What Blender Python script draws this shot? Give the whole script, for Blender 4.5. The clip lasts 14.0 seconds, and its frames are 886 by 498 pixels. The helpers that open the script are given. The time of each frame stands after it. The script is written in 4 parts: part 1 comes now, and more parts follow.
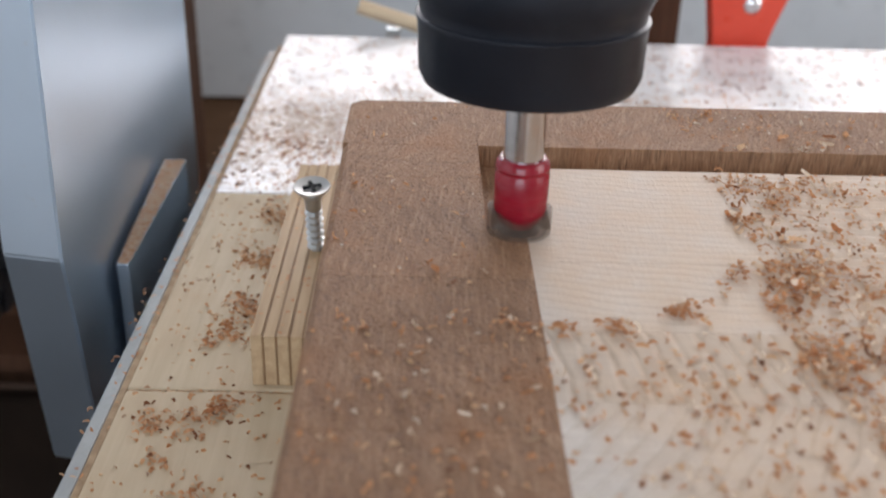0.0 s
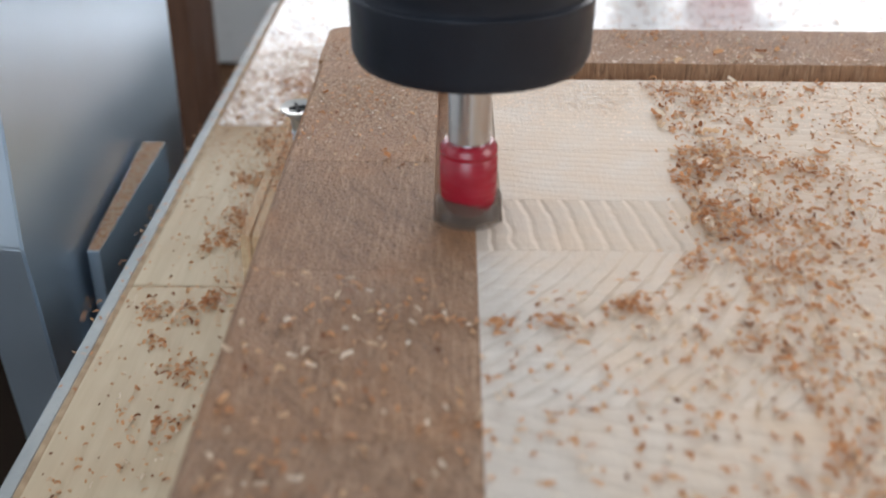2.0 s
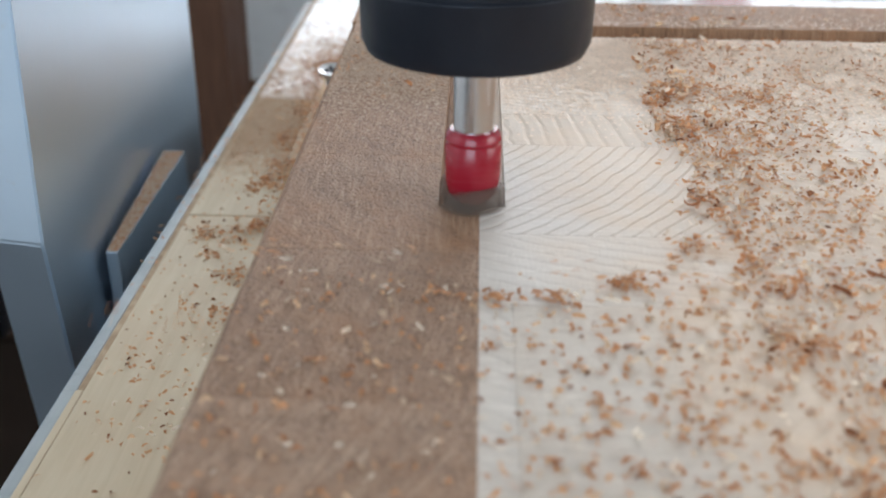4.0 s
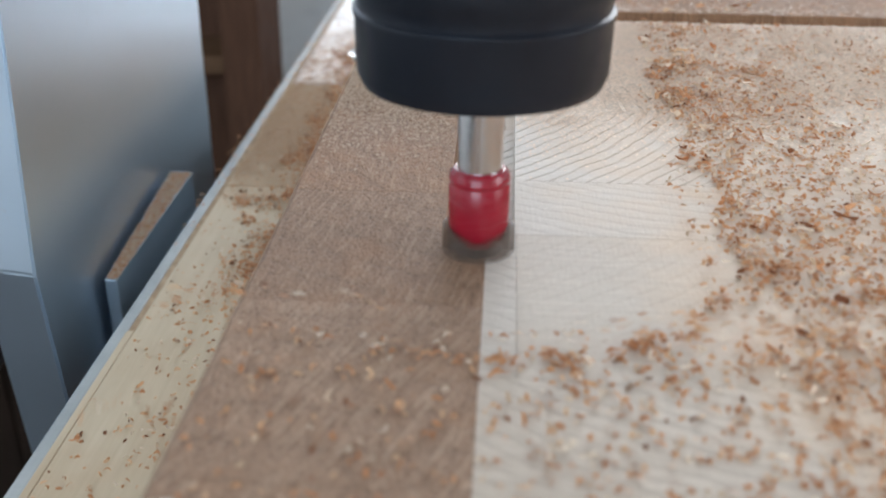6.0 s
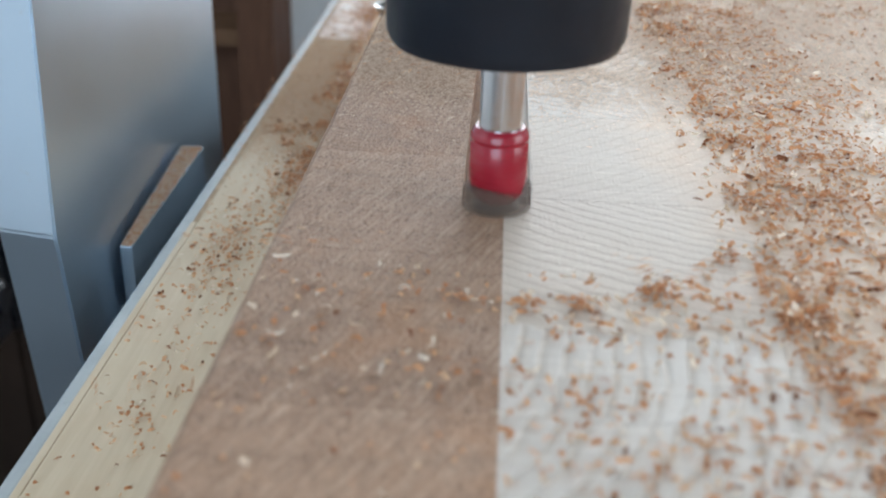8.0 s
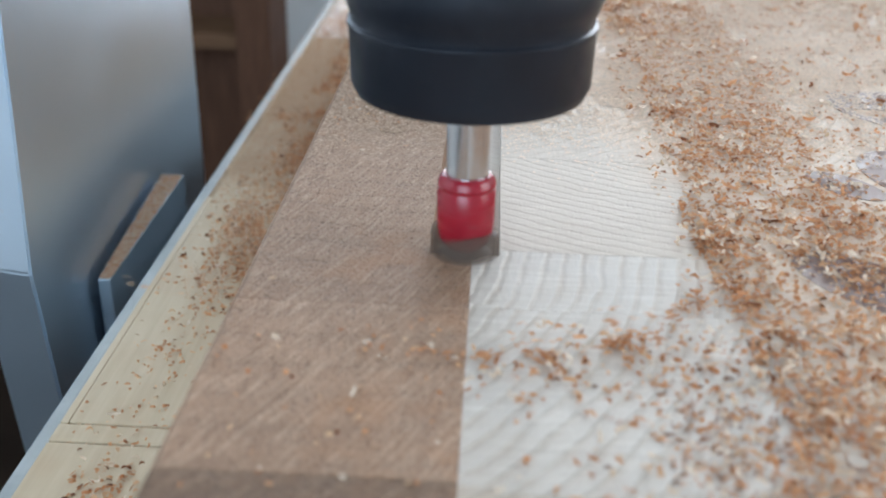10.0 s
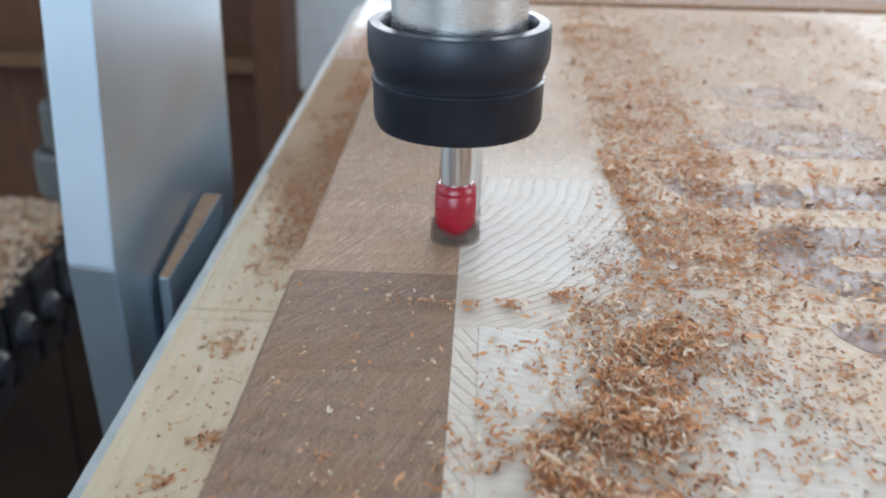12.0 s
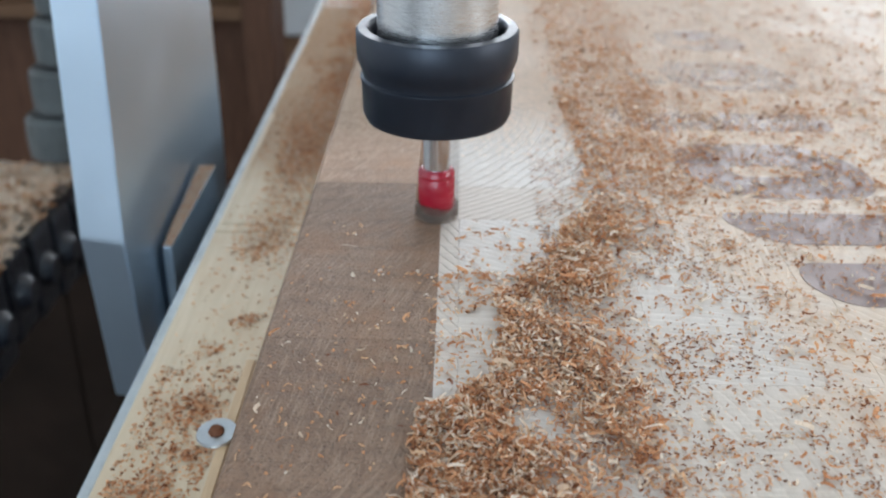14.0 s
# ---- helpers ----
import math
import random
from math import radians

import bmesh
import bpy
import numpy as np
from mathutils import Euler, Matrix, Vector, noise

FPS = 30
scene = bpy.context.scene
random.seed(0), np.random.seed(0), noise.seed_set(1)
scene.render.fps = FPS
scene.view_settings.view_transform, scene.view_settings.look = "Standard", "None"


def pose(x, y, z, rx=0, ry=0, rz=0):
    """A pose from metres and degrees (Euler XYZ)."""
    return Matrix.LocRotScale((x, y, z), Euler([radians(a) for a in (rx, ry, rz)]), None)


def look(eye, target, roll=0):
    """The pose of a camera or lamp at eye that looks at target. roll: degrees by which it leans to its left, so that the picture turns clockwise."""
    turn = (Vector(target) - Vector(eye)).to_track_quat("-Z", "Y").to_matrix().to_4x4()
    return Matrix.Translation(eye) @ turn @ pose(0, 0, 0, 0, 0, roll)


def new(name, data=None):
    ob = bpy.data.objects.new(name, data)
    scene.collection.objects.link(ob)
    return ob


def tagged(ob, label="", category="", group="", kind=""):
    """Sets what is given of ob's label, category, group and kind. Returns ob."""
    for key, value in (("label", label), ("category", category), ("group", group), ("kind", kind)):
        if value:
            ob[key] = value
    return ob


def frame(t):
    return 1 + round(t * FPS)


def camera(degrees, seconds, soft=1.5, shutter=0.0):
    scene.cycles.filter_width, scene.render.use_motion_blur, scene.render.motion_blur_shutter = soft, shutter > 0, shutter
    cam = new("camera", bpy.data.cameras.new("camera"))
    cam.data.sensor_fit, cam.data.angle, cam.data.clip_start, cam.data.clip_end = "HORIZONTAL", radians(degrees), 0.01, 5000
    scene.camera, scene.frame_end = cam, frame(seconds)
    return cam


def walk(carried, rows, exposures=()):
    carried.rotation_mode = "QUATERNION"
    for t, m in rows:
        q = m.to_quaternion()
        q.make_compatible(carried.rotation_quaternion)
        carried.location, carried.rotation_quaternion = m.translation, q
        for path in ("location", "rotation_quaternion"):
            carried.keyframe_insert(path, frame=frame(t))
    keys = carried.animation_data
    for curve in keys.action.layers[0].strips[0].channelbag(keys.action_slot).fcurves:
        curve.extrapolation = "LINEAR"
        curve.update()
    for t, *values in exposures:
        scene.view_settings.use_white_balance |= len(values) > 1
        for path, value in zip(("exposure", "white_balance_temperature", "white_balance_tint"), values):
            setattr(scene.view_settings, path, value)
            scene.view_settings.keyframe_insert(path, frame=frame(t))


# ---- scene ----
cam = camera(46.0, 14.0, soft=2.0, shutter=0.5)
PATH = [
    (0.0, (-0.0154, -0.1533, 0.1226), (-0.0116, 0.0243, 0.0308), 1.78),
    (0.5, (-0.0128, -0.1570, 0.1193), (-0.0093, 0.0198, 0.0259), 1.62),
    (1.0, (-0.0100, -0.1603, 0.1180), (-0.0090, 0.0163, 0.0240), 1.27),
    (1.5, (-0.0090, -0.1691, 0.1228), (-0.0077, 0.0069, 0.0278), 0.59),
    (2.0, (-0.0026, -0.1813, 0.1207), (-0.0040, -0.0059, 0.0244), 0.39),
    (2.5, (-0.0020, -0.1955, 0.1204), (-0.0052, -0.0195, 0.0253), 0.58),
    (3.0, (-0.0010, -0.2083, 0.1178), (-0.0048, -0.0313, 0.0247), 0.46),
    (5.5, (0.0016, -0.2419, 0.1156), (-0.0072, -0.0629, 0.0268), 0.88),
    (6.0, (0.0029, -0.2483, 0.1153), (-0.0076, -0.0694, 0.0265), 0.53),
    (6.5, (0.0007, -0.2605, 0.1134), (-0.0094, -0.0814, 0.0250), 0.87),
    (7.0, (0.0021, -0.2738, 0.1136), (-0.0079, -0.0948, 0.0249), 1.25),
    (7.5, (0.0013, -0.2825, 0.1134), (-0.0078, -0.1036, 0.0243), 1.54),
    (8.0, (-0.0008, -0.2945, 0.1125), (-0.0095, -0.1156, 0.0234), 1.82),
    (10.5, (0.0033, -0.3421, 0.1198), (-0.0038, -0.1622, 0.0328), 1.20),
    (11.0, (0.0034, -0.3620, 0.1217), (-0.0049, -0.1811, 0.0367), 0.55),
    (11.5, (0.0065, -0.3890, 0.1265), (-0.0012, -0.2072, 0.0434), 0.95),
    (12.0, (0.0051, -0.4255, 0.1379), (-0.0017, -0.2437, 0.0549), 1.01),
    (12.5, (0.0031, -0.4487, 0.1462), (-0.0024, -0.2684, 0.0597), 0.86),
    (13.0, (0.0019, -0.4589, 0.1469), (-0.0022, -0.2812, 0.0553), 0.70),
    (13.5, (0.0046, -0.4761, 0.1548), (0.0019, -0.2987, 0.0624), 0.55),
    (14.0, (0.0049, -0.4852, 0.1569), (0.0024, -0.3080, 0.0643), 0.64),
]
TONES = [(0, -0.92, 6900, 18), (1.5, -0.84, 6820, 15), (3, -0.68, 6400, 10), (5.5, -0.71, 6400, 11), (8, -0.59, 6130, 8), (10.4, -0.54, 6080, 8), (11, -0.62, 6080, 8), (12, -0.52, 6120, 9), (13, -0.58, 6140, 9), (14, -0.52, 6150, 9)]
walk(cam, [(t, look(e, g, r)) for t, e, g, r in PATH], TONES)
cam.data.dof.use_dof, cam.data.dof.focus_distance, cam.data.dof.aperture_fstop = True, 0.192, 24.0

# board top, groove and feed of the machine
TOP = 0.0481
FEED = -0.01845
X_L, X_B, Y_FAR, Y_NEAR, X_R = -0.0313, 0.0012, 0.0593, -0.46, 0.285
GROOVE = 0.0053
G_FAR = 0.0292
DEPTH = 0.0044


def bit_y(t):
    return FEED * t - 0.0015


# ---- light ----
world = bpy.data.worlds.new("world")
scene.world = world
world.use_nodes = True
wn = world.node_tree
sky = wn.nodes.new("ShaderNodeTexSky")
sky.sky_type, sky.sun_disc, sky.sun_elevation, sky.sun_rotation = "NISHITA", False, radians(40), radians(150)
wn.nodes["Background"].inputs["Strength"].default_value = 0.12
wn.links.new(sky.outputs["Color"], wn.nodes["Background"].inputs["Color"])


def window_light(name, eye, target, w, h, power, color):
    data = bpy.data.lights.new(name, "AREA")
    data.shape, data.size, data.size_y, data.energy, data.color = "RECTANGLE", w, h, power, color
    ob = new(name, data)
    ob.matrix_world = look(eye, target)
    return ob


window_light("north_window_light", (0.40, 2.42, 0.68), (0, 0, 0.05), 2.5, 0.92, 104, (0.97, 0.98, 1.0))
window_light("west_window_light", (-1.92, -0.5, 0.75), (0, -0.1, 0.05), 1.4, 1.1, 12, (0.84, 0.93, 1.0))
window_light("east_window_light", (2.32, -0.6, 0.75), (0, -0.1, 0.05), 1.4, 1.1, 42, (0.96, 0.98, 1.0))
window_light("south_window_light", (-0.45, -2.27, 0.75), (0, 0, 0.05), 1.5, 1.1, 52, (0.68, 0.85, 1.0))


# ---- materials ----
def nodes_of(name):
    mat = bpy.data.materials.new(name)
    mat.use_nodes = True
    return mat, mat.node_tree, mat.node_tree.nodes["Principled BSDF"]


class Net:
    """Short forms for building a node tree."""

    def __init__(self, name, rough=0.6, metal=0.0):
        self.mat, self.tree, self.bsdf = nodes_of(name)
        self.bsdf.inputs["Roughness"].default_value = rough
        self.bsdf.inputs["Metallic"].default_value = metal

    def n(self, kind, **inputs):
        node = self.tree.nodes.new(kind)
        for key, value in inputs.items():
            self.put(node, key.replace("_", " "), value)
        return node

    def put(self, node, key, value):
        socket = node.inputs[int(key[1:])] if key[0] == "i" and key[1:].isdigit() else node.inputs[key]
        if isinstance(value, bpy.types.NodeSocket):
            self.tree.links.new(value, socket)
        else:
            socket.default_value = value

    def math(self, op, a, b=0.0, c=0.0):
        node = self.tree.nodes.new("ShaderNodeMath")
        node.operation = op
        for i, v in enumerate((a, b, c)):
            self.put(node, "i%d" % i, v)
        return node.outputs[0]

    def vec(self, op, a, b=(0, 0, 0)):
        node = self.tree.nodes.new("ShaderNodeVectorMath")
        node.operation = op
        self.put(node, "i0", a)
        if op not in ("LENGTH", "FLOOR", "FRACTION"):
            self.put(node, "i1", b)
        return node.outputs["Value"] if op in ("LENGTH", "DISTANCE", "DOT_PRODUCT") else node.outputs["Vector"]

    def noise(self, vector, scale, detail=3.0, rough=0.55, distort=0.0):
        node = self.n("ShaderNodeTexNoise", Vector=vector, Scale=scale, Detail=detail, Roughness=rough, Distortion=distort)
        return node.outputs["Fac"]

    def ramp(self, fac, *stops):
        node = self.n("ShaderNodeValToRGB", Fac=fac)
        els = node.color_ramp.elements
        while len(els) < len(stops):
            els.new(0.5)
        for el, (pos, col) in zip(els, stops):
            el.position, el.color = pos, (*col, 1) if len(col) == 3 else col
        return node.outputs["Color"]

    def grey(self, fac, *stops):
        return self.ramp(fac, *[(p, (v, v, v)) for p, v in stops])

    def mix(self, fac, a, b, blend="MIX"):
        node = self.tree.nodes.new("ShaderNodeMix")
        node.data_type, node.blend_type = "RGBA", blend
        self.put(node, "i0", fac)
        for i, v in ((6, a), (7, b)):
            self.put(node, "i%d" % i, (*v, 1) if isinstance(v, tuple) and len(v) == 3 else v)
        return node.outputs[2]

    def bump(self, height, dist, strength=1.0, normal=None):
        node = self.n("ShaderNodeBump", Height=height, Distance=dist, Strength=strength)
        if normal is not None:
            self.put(node, "Normal", normal)
        return node.outputs["Normal"]

    def done(self, color=None, rough=None, normal=None):
        for key, v in (("Base Color", color), ("Roughness", rough), ("Normal", normal)):
            if v is not None:
                self.put(self.bsdf, key, (*v, 1) if isinstance(v, tuple) and len(v) == 3 else v)
        return self.mat


def scaled(net, vector, sx, sy, sz):
    return net.vec("MULTIPLY", vector, (sx, sy, sz))


def block_hash(net, pos, lane, step, shift):
    """A random vector for each block: by row of the plan in the groove lane, else by the piece."""
    if lane:
        sep = net.n("ShaderNodeSeparateXYZ", Vector=pos)
        row = net.math("FLOOR", net.math("DIVIDE", net.math("SUBTRACT", sep.outputs["Y"], shift), step))
        value = row
    else:
        tint = net.n("ShaderNodeSeparateColor", Color=net.n("ShaderNodeObjectInfo").outputs["Color"])
        value = net.math("MULTIPLY", tint.outputs[0], 91.7)
    w = net.n("ShaderNodeTexWhiteNoise")
    w.noise_dimensions = "1D"
    net.put(w, "W", value)
    return w.outputs["Color"], w.outputs["Value"]


def walnut_material(name, lane=False):
    net = Net(name, 0.62)
    net.bsdf.inputs["Specular IOR Level"].default_value = 0.3
    pos = net.n("ShaderNodeNewGeometry").outputs["Position"]
    rnd, val = block_hash(net, pos, lane, 0.0371, 0.0188)
    flat = scaled(net, pos, 1, 1, 0.15)
    off = net.vec("MULTIPLY", net.vec("SUBTRACT", rnd, (0.5, 0.5, 0.5)), (0.16, 0.16, 0))
    centre = net.vec("ADD", flat, off)
    wob = net.noise(flat, 70, 2)
    rad = net.math("ADD", net.vec("LENGTH", centre), net.math("MULTIPLY", wob, 0.0035))
    ring = net.math("FRACT", net.math("MULTIPLY", rad, 150.0))
    ringc = net.grey(ring, (0.0, 0.15), (0.10, 0.75), (0.7, 1.0), (1.0, 0.55))
    pores = net.noise(flat, 1500, 2, 0.5)
    porec = net.grey(pores, (0.30, 0.0), (0.46, 1.0))
    turn = net.math("MULTIPLY", net.math("SUBTRACT", val, 0.5), 0.8)
    rot = net.n("ShaderNodeVectorRotate", Vector=flat, Angle=turn)
    grain = net.noise(scaled(net, rot.outputs[0], 1.0, 0.5, 1), 2100, 3, 0.6)
    streak = net.noise(scaled(net, rot.outputs[0], 1.0, 0.20, 1), 800, 4, 0.65)
    cross = net.n("ShaderNodeVectorRotate", Vector=flat, Angle=net.math("ADD", turn, 0.35))
    scratch = net.noise(scaled(net, cross.outputs[0], 1.0, 0.09, 1), 1700, 2, 0.6)
    broad = net.noise(flat, 38, 4)
    col = net.ramp(broad, (0.25, (0.290, 0.180, 0.114)), (0.75, (0.385, 0.252, 0.168)))
    col = net.mix(0.26, col, net.mix(1.0, col, ringc, "MULTIPLY"))
    col = net.mix(0.34, col, net.mix(1.0, col, porec, "MULTIPLY"))
    col = net.mix(net.grey(scratch, (0.50, 0.0), (0.70, 0.48)), col, (0.56, 0.41, 0.29))
    col = net.mix(net.grey(streak, (0.30, 0.36), (0.50, 0.0)), col, (0.17, 0.095, 0.055))
    rust = net.noise(flat, 75, 4, 0.6)
    col = net.mix(net.grey(rust, (0.52, 0.0), (0.68, 0.45)), col, (0.36, 0.185, 0.090))
    lines = net.noise(scaled(net, cross.outputs[0], 1.0, 0.05, 1), 900, 2, 0.5)
    col = net.mix(net.grey(lines, (0.26, 0.40), (0.32, 0.0)), col, (0.15, 0.085, 0.05))
    along = net.math("DIVIDE", net.math("SUBTRACT", 0.0188, net.n("ShaderNodeSeparateXYZ", Vector=pos).outputs["Y"]), 0.0371 * 12)
    row = net.math("DIVIDE", net.math("FLOOR", net.math("MULTIPLY", along, 12.0)), 12.0)
    tones = (0.92, 0.82, 0.86, 0.84, 0.96, 0.96, 1.12, 0.66, 0.72, 0.66, 0.68)
    warm = (0.74, 0.76, 0.82, 0.90) + (1.0,) * 7
    tone = net.ramp(row, *[(k / 12, (v * 1.02, v * (0.5 + 0.5 * w), v * w)) for k, (v, w) in enumerate(zip(tones, warm))])
    col = net.mix(1.0, col, tone, "MULTIPLY")
    hgt = net.math("ADD", net.math("MULTIPLY", ringc, 0.12), net.math("ADD", net.math("MULTIPLY", grain, 1.0), net.math("ADD", net.math("MULTIPLY", streak, 0.6), net.math("MULTIPLY", porec, 0.6))))
    return net.done(col, net.grey(broad, (0.2, 0.58), (0.8, 0.72)), net.bump(hgt, 0.00045, 0.9))


def maple_material(name):
    """Pale end grain; a piece's colour holds ring spacing in cm, ring centre and strength."""
    net = Net(name, 0.5)
    net.bsdf.inputs["Specular IOR Level"].default_value = 0.25
    pos = net.n("ShaderNodeNewGeometry").outputs["Position"]
    info = net.n("ShaderNodeObjectInfo")
    tint = net.n("ShaderNodeSeparateColor", Color=info.outputs["Color"])
    sep = net.n("ShaderNodeSeparateXYZ", Vector=pos)
    flat = scaled(net, pos, 1, 1, 0.15)
    centre = net.n("ShaderNodeCombineXYZ", X=net.math("SUBTRACT", tint.outputs[1], 0.5), Y=net.math("SUBTRACT", tint.outputs[2], 0.5))
    wob = net.noise(flat, 60, 4)
    away = net.vec("DISTANCE", scaled(net, pos, 1, 1, 0), centre.outputs[0])
    rad = net.math("ADD", away, net.math("MULTIPLY", wob, 0.0035))
    turns = net.math("DIVIDE", rad, net.math("MULTIPLY", tint.outputs[0], 0.01))
    turns = net.math("ADD", turns, net.math("MULTIPLY", net.noise(flat, 200, 2), 0.35))
    ring = net.math("FRACT", turns)
    ringc = net.grey(ring, (0.0, 0.0), (0.25, 0.62), (0.8, 1.0), (1.0, 0.1))
    w = net.n("ShaderNodeTexWhiteNoise")
    w.noise_dimensions = "1D"
    net.put(w, "W", net.math("MULTIPLY", tint.outputs[1], 917.0))
    fine = net.noise(scaled(net, flat, 1.0, 0.2, 1), 1900, 3, 0.6)
    saw = net.noise(scaled(net, flat, 0.12, 1.0, 1), 1100, 2, 0.6)
    broad = net.noise(flat, 30, 4)
    col = net.ramp(broad, (0.25, (0.495, 0.436, 0.376)), (0.75, (0.605, 0.562, 0.515)))
    late = net.math("MULTIPLY", net.math("SUBTRACT", 1.0, ringc), net.math("MULTIPLY", info.outputs["Alpha"], net.grey(net.noise(flat, 130, 3), (0.3, 0.08), (0.7, 0.48))))
    col = net.mix(late, col, (0.42, 0.32, 0.23))
    col = net.mix(net.math("MULTIPLY", fine, 0.25), col, (0.48, 0.37, 0.27))
    col = net.mix(net.grey(saw, (0.5, 0.0), (0.75, 0.3)), col, (0.80, 0.74, 0.66))
    tone = net.ramp(w.outputs["Value"], (0.0, (0.92, 0.87, 0.81)), (1.0, (1.04, 1.06, 1.08)))
    col = net.mix(1.0, col, tone, "MULTIPLY")
    drift = net.math("ADD", sep.outputs["X"], net.math("MULTIPLY", net.noise(flat, 38, 4), 0.036))
    drift = net.math("ADD", drift, net.math("MULTIPLY", net.math("ADD", sep.outputs["Y"], 0.25), 0.22))
    film = net.math("MULTIPLY", net.grey(drift, (0.066, 0.0), (0.078, 1.0)), net.grey(net.noise(flat, 120, 5, 0.65), (0.30, 0.35), (0.62, 0.85)))
    col = net.mix(film, col, (0.60, 0.45, 0.32))
    hgt = net.math("ADD", net.math("MULTIPLY", ringc, info.outputs["Alpha"]), net.math("ADD", net.math("MULTIPLY", fine, 0.4), net.math("MULTIPLY", saw, 0.3)))
    return net.done(col, net.grey(broad, (0.2, 0.46), (0.8, 0.60)), net.bump(hgt, 0.00026, 0.9))


def chip_material(name, *stops):
    net = Net(name, 0.75)
    isl = net.n("ShaderNodeNewGeometry").outputs["Random Per Island"]
    pos = net.n("ShaderNodeNewGeometry").outputs["Position"]
    col = net.ramp(isl, *stops)
    col = net.mix(net.math("MULTIPLY", net.noise(pos, 1800, 2), 0.25), col, (0.20, 0.08, 0.03))
    mat = net.done(col)
    thin = net.n("ShaderNodeBsdfTranslucent", Color=col)
    both = net.n("ShaderNodeMixShader", Fac=0.48)
    net.put(both, "i1", net.bsdf.outputs[0])
    net.put(both, "i2", thin.outputs[0])
    net.put(net.tree.nodes["Material Output"], "Surface", both.outputs[0])
    return mat


def painted(name, a, b, scale, rough, relief=0.0002, fine=900, metal=0.0):
    net = Net(name, rough, metal)
    co = net.n("ShaderNodeTexCoord").outputs["Object"]
    col = net.ramp(net.noise(co, scale, 5), (0.3, a), (0.7, b))
    spots = net.noise(co, scale * 9, 3)
    col = net.mix(net.math("MULTIPLY", net.grey(spots, (0.55, 0.0), (0.75, 1.0)), 0.25), col, tuple(v * 0.6 for v in a))
    rg = net.grey(net.noise(co, scale * 3, 4), (0.3, max(0.03, rough - 0.1)), (0.7, min(1.0, rough + 0.1)))
    return net.done(col, rg, net.bump(net.noise(co, fine, 3), relief, 0.5))


def brushed(name, color, rough, sx, sy, sz, scale=400):
    net = Net(name, rough, 1.0)
    co = net.n("ShaderNodeTexCoord").outputs["Object"]
    streak = net.noise(scaled(net, co, sx, sy, sz), scale, 4, 0.6)
    cloud = net.noise(co, 16, 3)
    col = net.mix(net.math("MULTIPLY", streak, 0.4), color, tuple(v * 0.72 for v in color))
    col = net.mix(net.grey(cloud, (0.35, 0.0), (0.8, 0.35)), col, tuple(v * 0.75 for v in color))
    return net.done(col, net.grey(streak, (0.3, max(0.04, rough - 0.08)), (0.7, rough + 0.1)), net.bump(streak, 0.00004, 0.4))


def plank_material(name, a, b, axis=1, dust=0.0):
    net = Net(name, 0.6)
    pos = net.n("ShaderNodeNewGeometry").outputs["Position"]
    st = [1, 1, 1]
    st[axis] = 0.06
    grain = net.noise(scaled(net, pos, *st), 420, 4, 0.6, 0.4)
    broad = net.noise(pos, 22, 3)
    col = net.ramp(grain, (0.3, a), (0.7, b))
    col = net.mix(net.math("MULTIPLY", broad, 0.3), col, tuple(v * 0.82 for v in a))
    if dust:
        col = net.mix(net.math("MULTIPLY", net.grey(net.noise(pos, 60, 5), (0.45, 0.0), (0.7, 1.0)), dust), col, (0.45, 0.24, 0.11))
    return net.done(col, net.grey(broad, (0.3, 0.5), (0.7, 0.7)), net.bump(grain, 0.00008, 0.5))


M_WALNUT, M_WALNUT_LANE = walnut_material("walnut_end_grain"), walnut_material("walnut_end_grain_row", True)
M_MAPLE = maple_material("pale_end_grain")
M_INLAY = painted("dark_inlay_wood", (0.165, 0.108, 0.092), (0.24, 0.165, 0.145), 60, 0.5, 0.0001, 1500)
M_CORE = painted("board_core", (0.34, 0.22, 0.14), (0.42, 0.28, 0.18), 40, 0.7)
M_CHIP = chip_material("rust_wood_chip", (0.0, (0.47, 0.205, 0.092)), (0.45, (0.68, 0.345, 0.168)), (0.8, (0.75, 0.455, 0.255)), (1.0, (0.78, 0.56, 0.36)))
M_CHIP_PALE = chip_material("pale_wood_chip", (0.0, (0.66, 0.49, 0.33)), (1.0, (0.90, 0.80, 0.66)))
M_CHIP_DARK = chip_material("dark_wood_chip", (0.0, (0.17, 0.065, 0.03)), (0.6, (0.26, 0.10, 0.045)), (1.0, (0.42, 0.18, 0.08)))
M_DUST = painted("fine_wood_dust", (0.75, 0.57, 0.425), (0.85, 0.69, 0.55), 60, 0.9, 0.00008, 2500)
M_DUST_TAN = painted("tan_wood_dust", (0.44, 0.31, 0.215), (0.54, 0.40, 0.29), 60, 0.9, 0.00008, 2500)
M_DUST_RUST = painted("rust_wood_dust", (0.47, 0.295, 0.170), (0.64, 0.45, 0.295), 70, 0.9, 0.00008, 2500)
M_BED = plank_material("pale_bed_panel", (0.53, 0.425, 0.285), (0.63, 0.52, 0.365), 1, 0.16)
M_BED_WHITE = painted("white_laminate", (0.86, 0.87, 0.88), (0.92, 0.93, 0.94), 20, 0.31)
M_OSB = painted("raw_chipboard_edge", (0.30, 0.20, 0.12), (0.50, 0.37, 0.24), 260, 0.85, 0.0005, 700)
M_RIM = painted("grey_rim_paint", (0.32, 0.35, 0.355), (0.44, 0.47, 0.47), 60, 0.5)
M_PLY = plank_material("plywood_face", (0.44, 0.29, 0.16), (0.62, 0.45, 0.27), 1)
M_PLY_DARK = plank_material("plywood_dark_layer", (0.24, 0.14, 0.07), (0.36, 0.22, 0.11), 1)
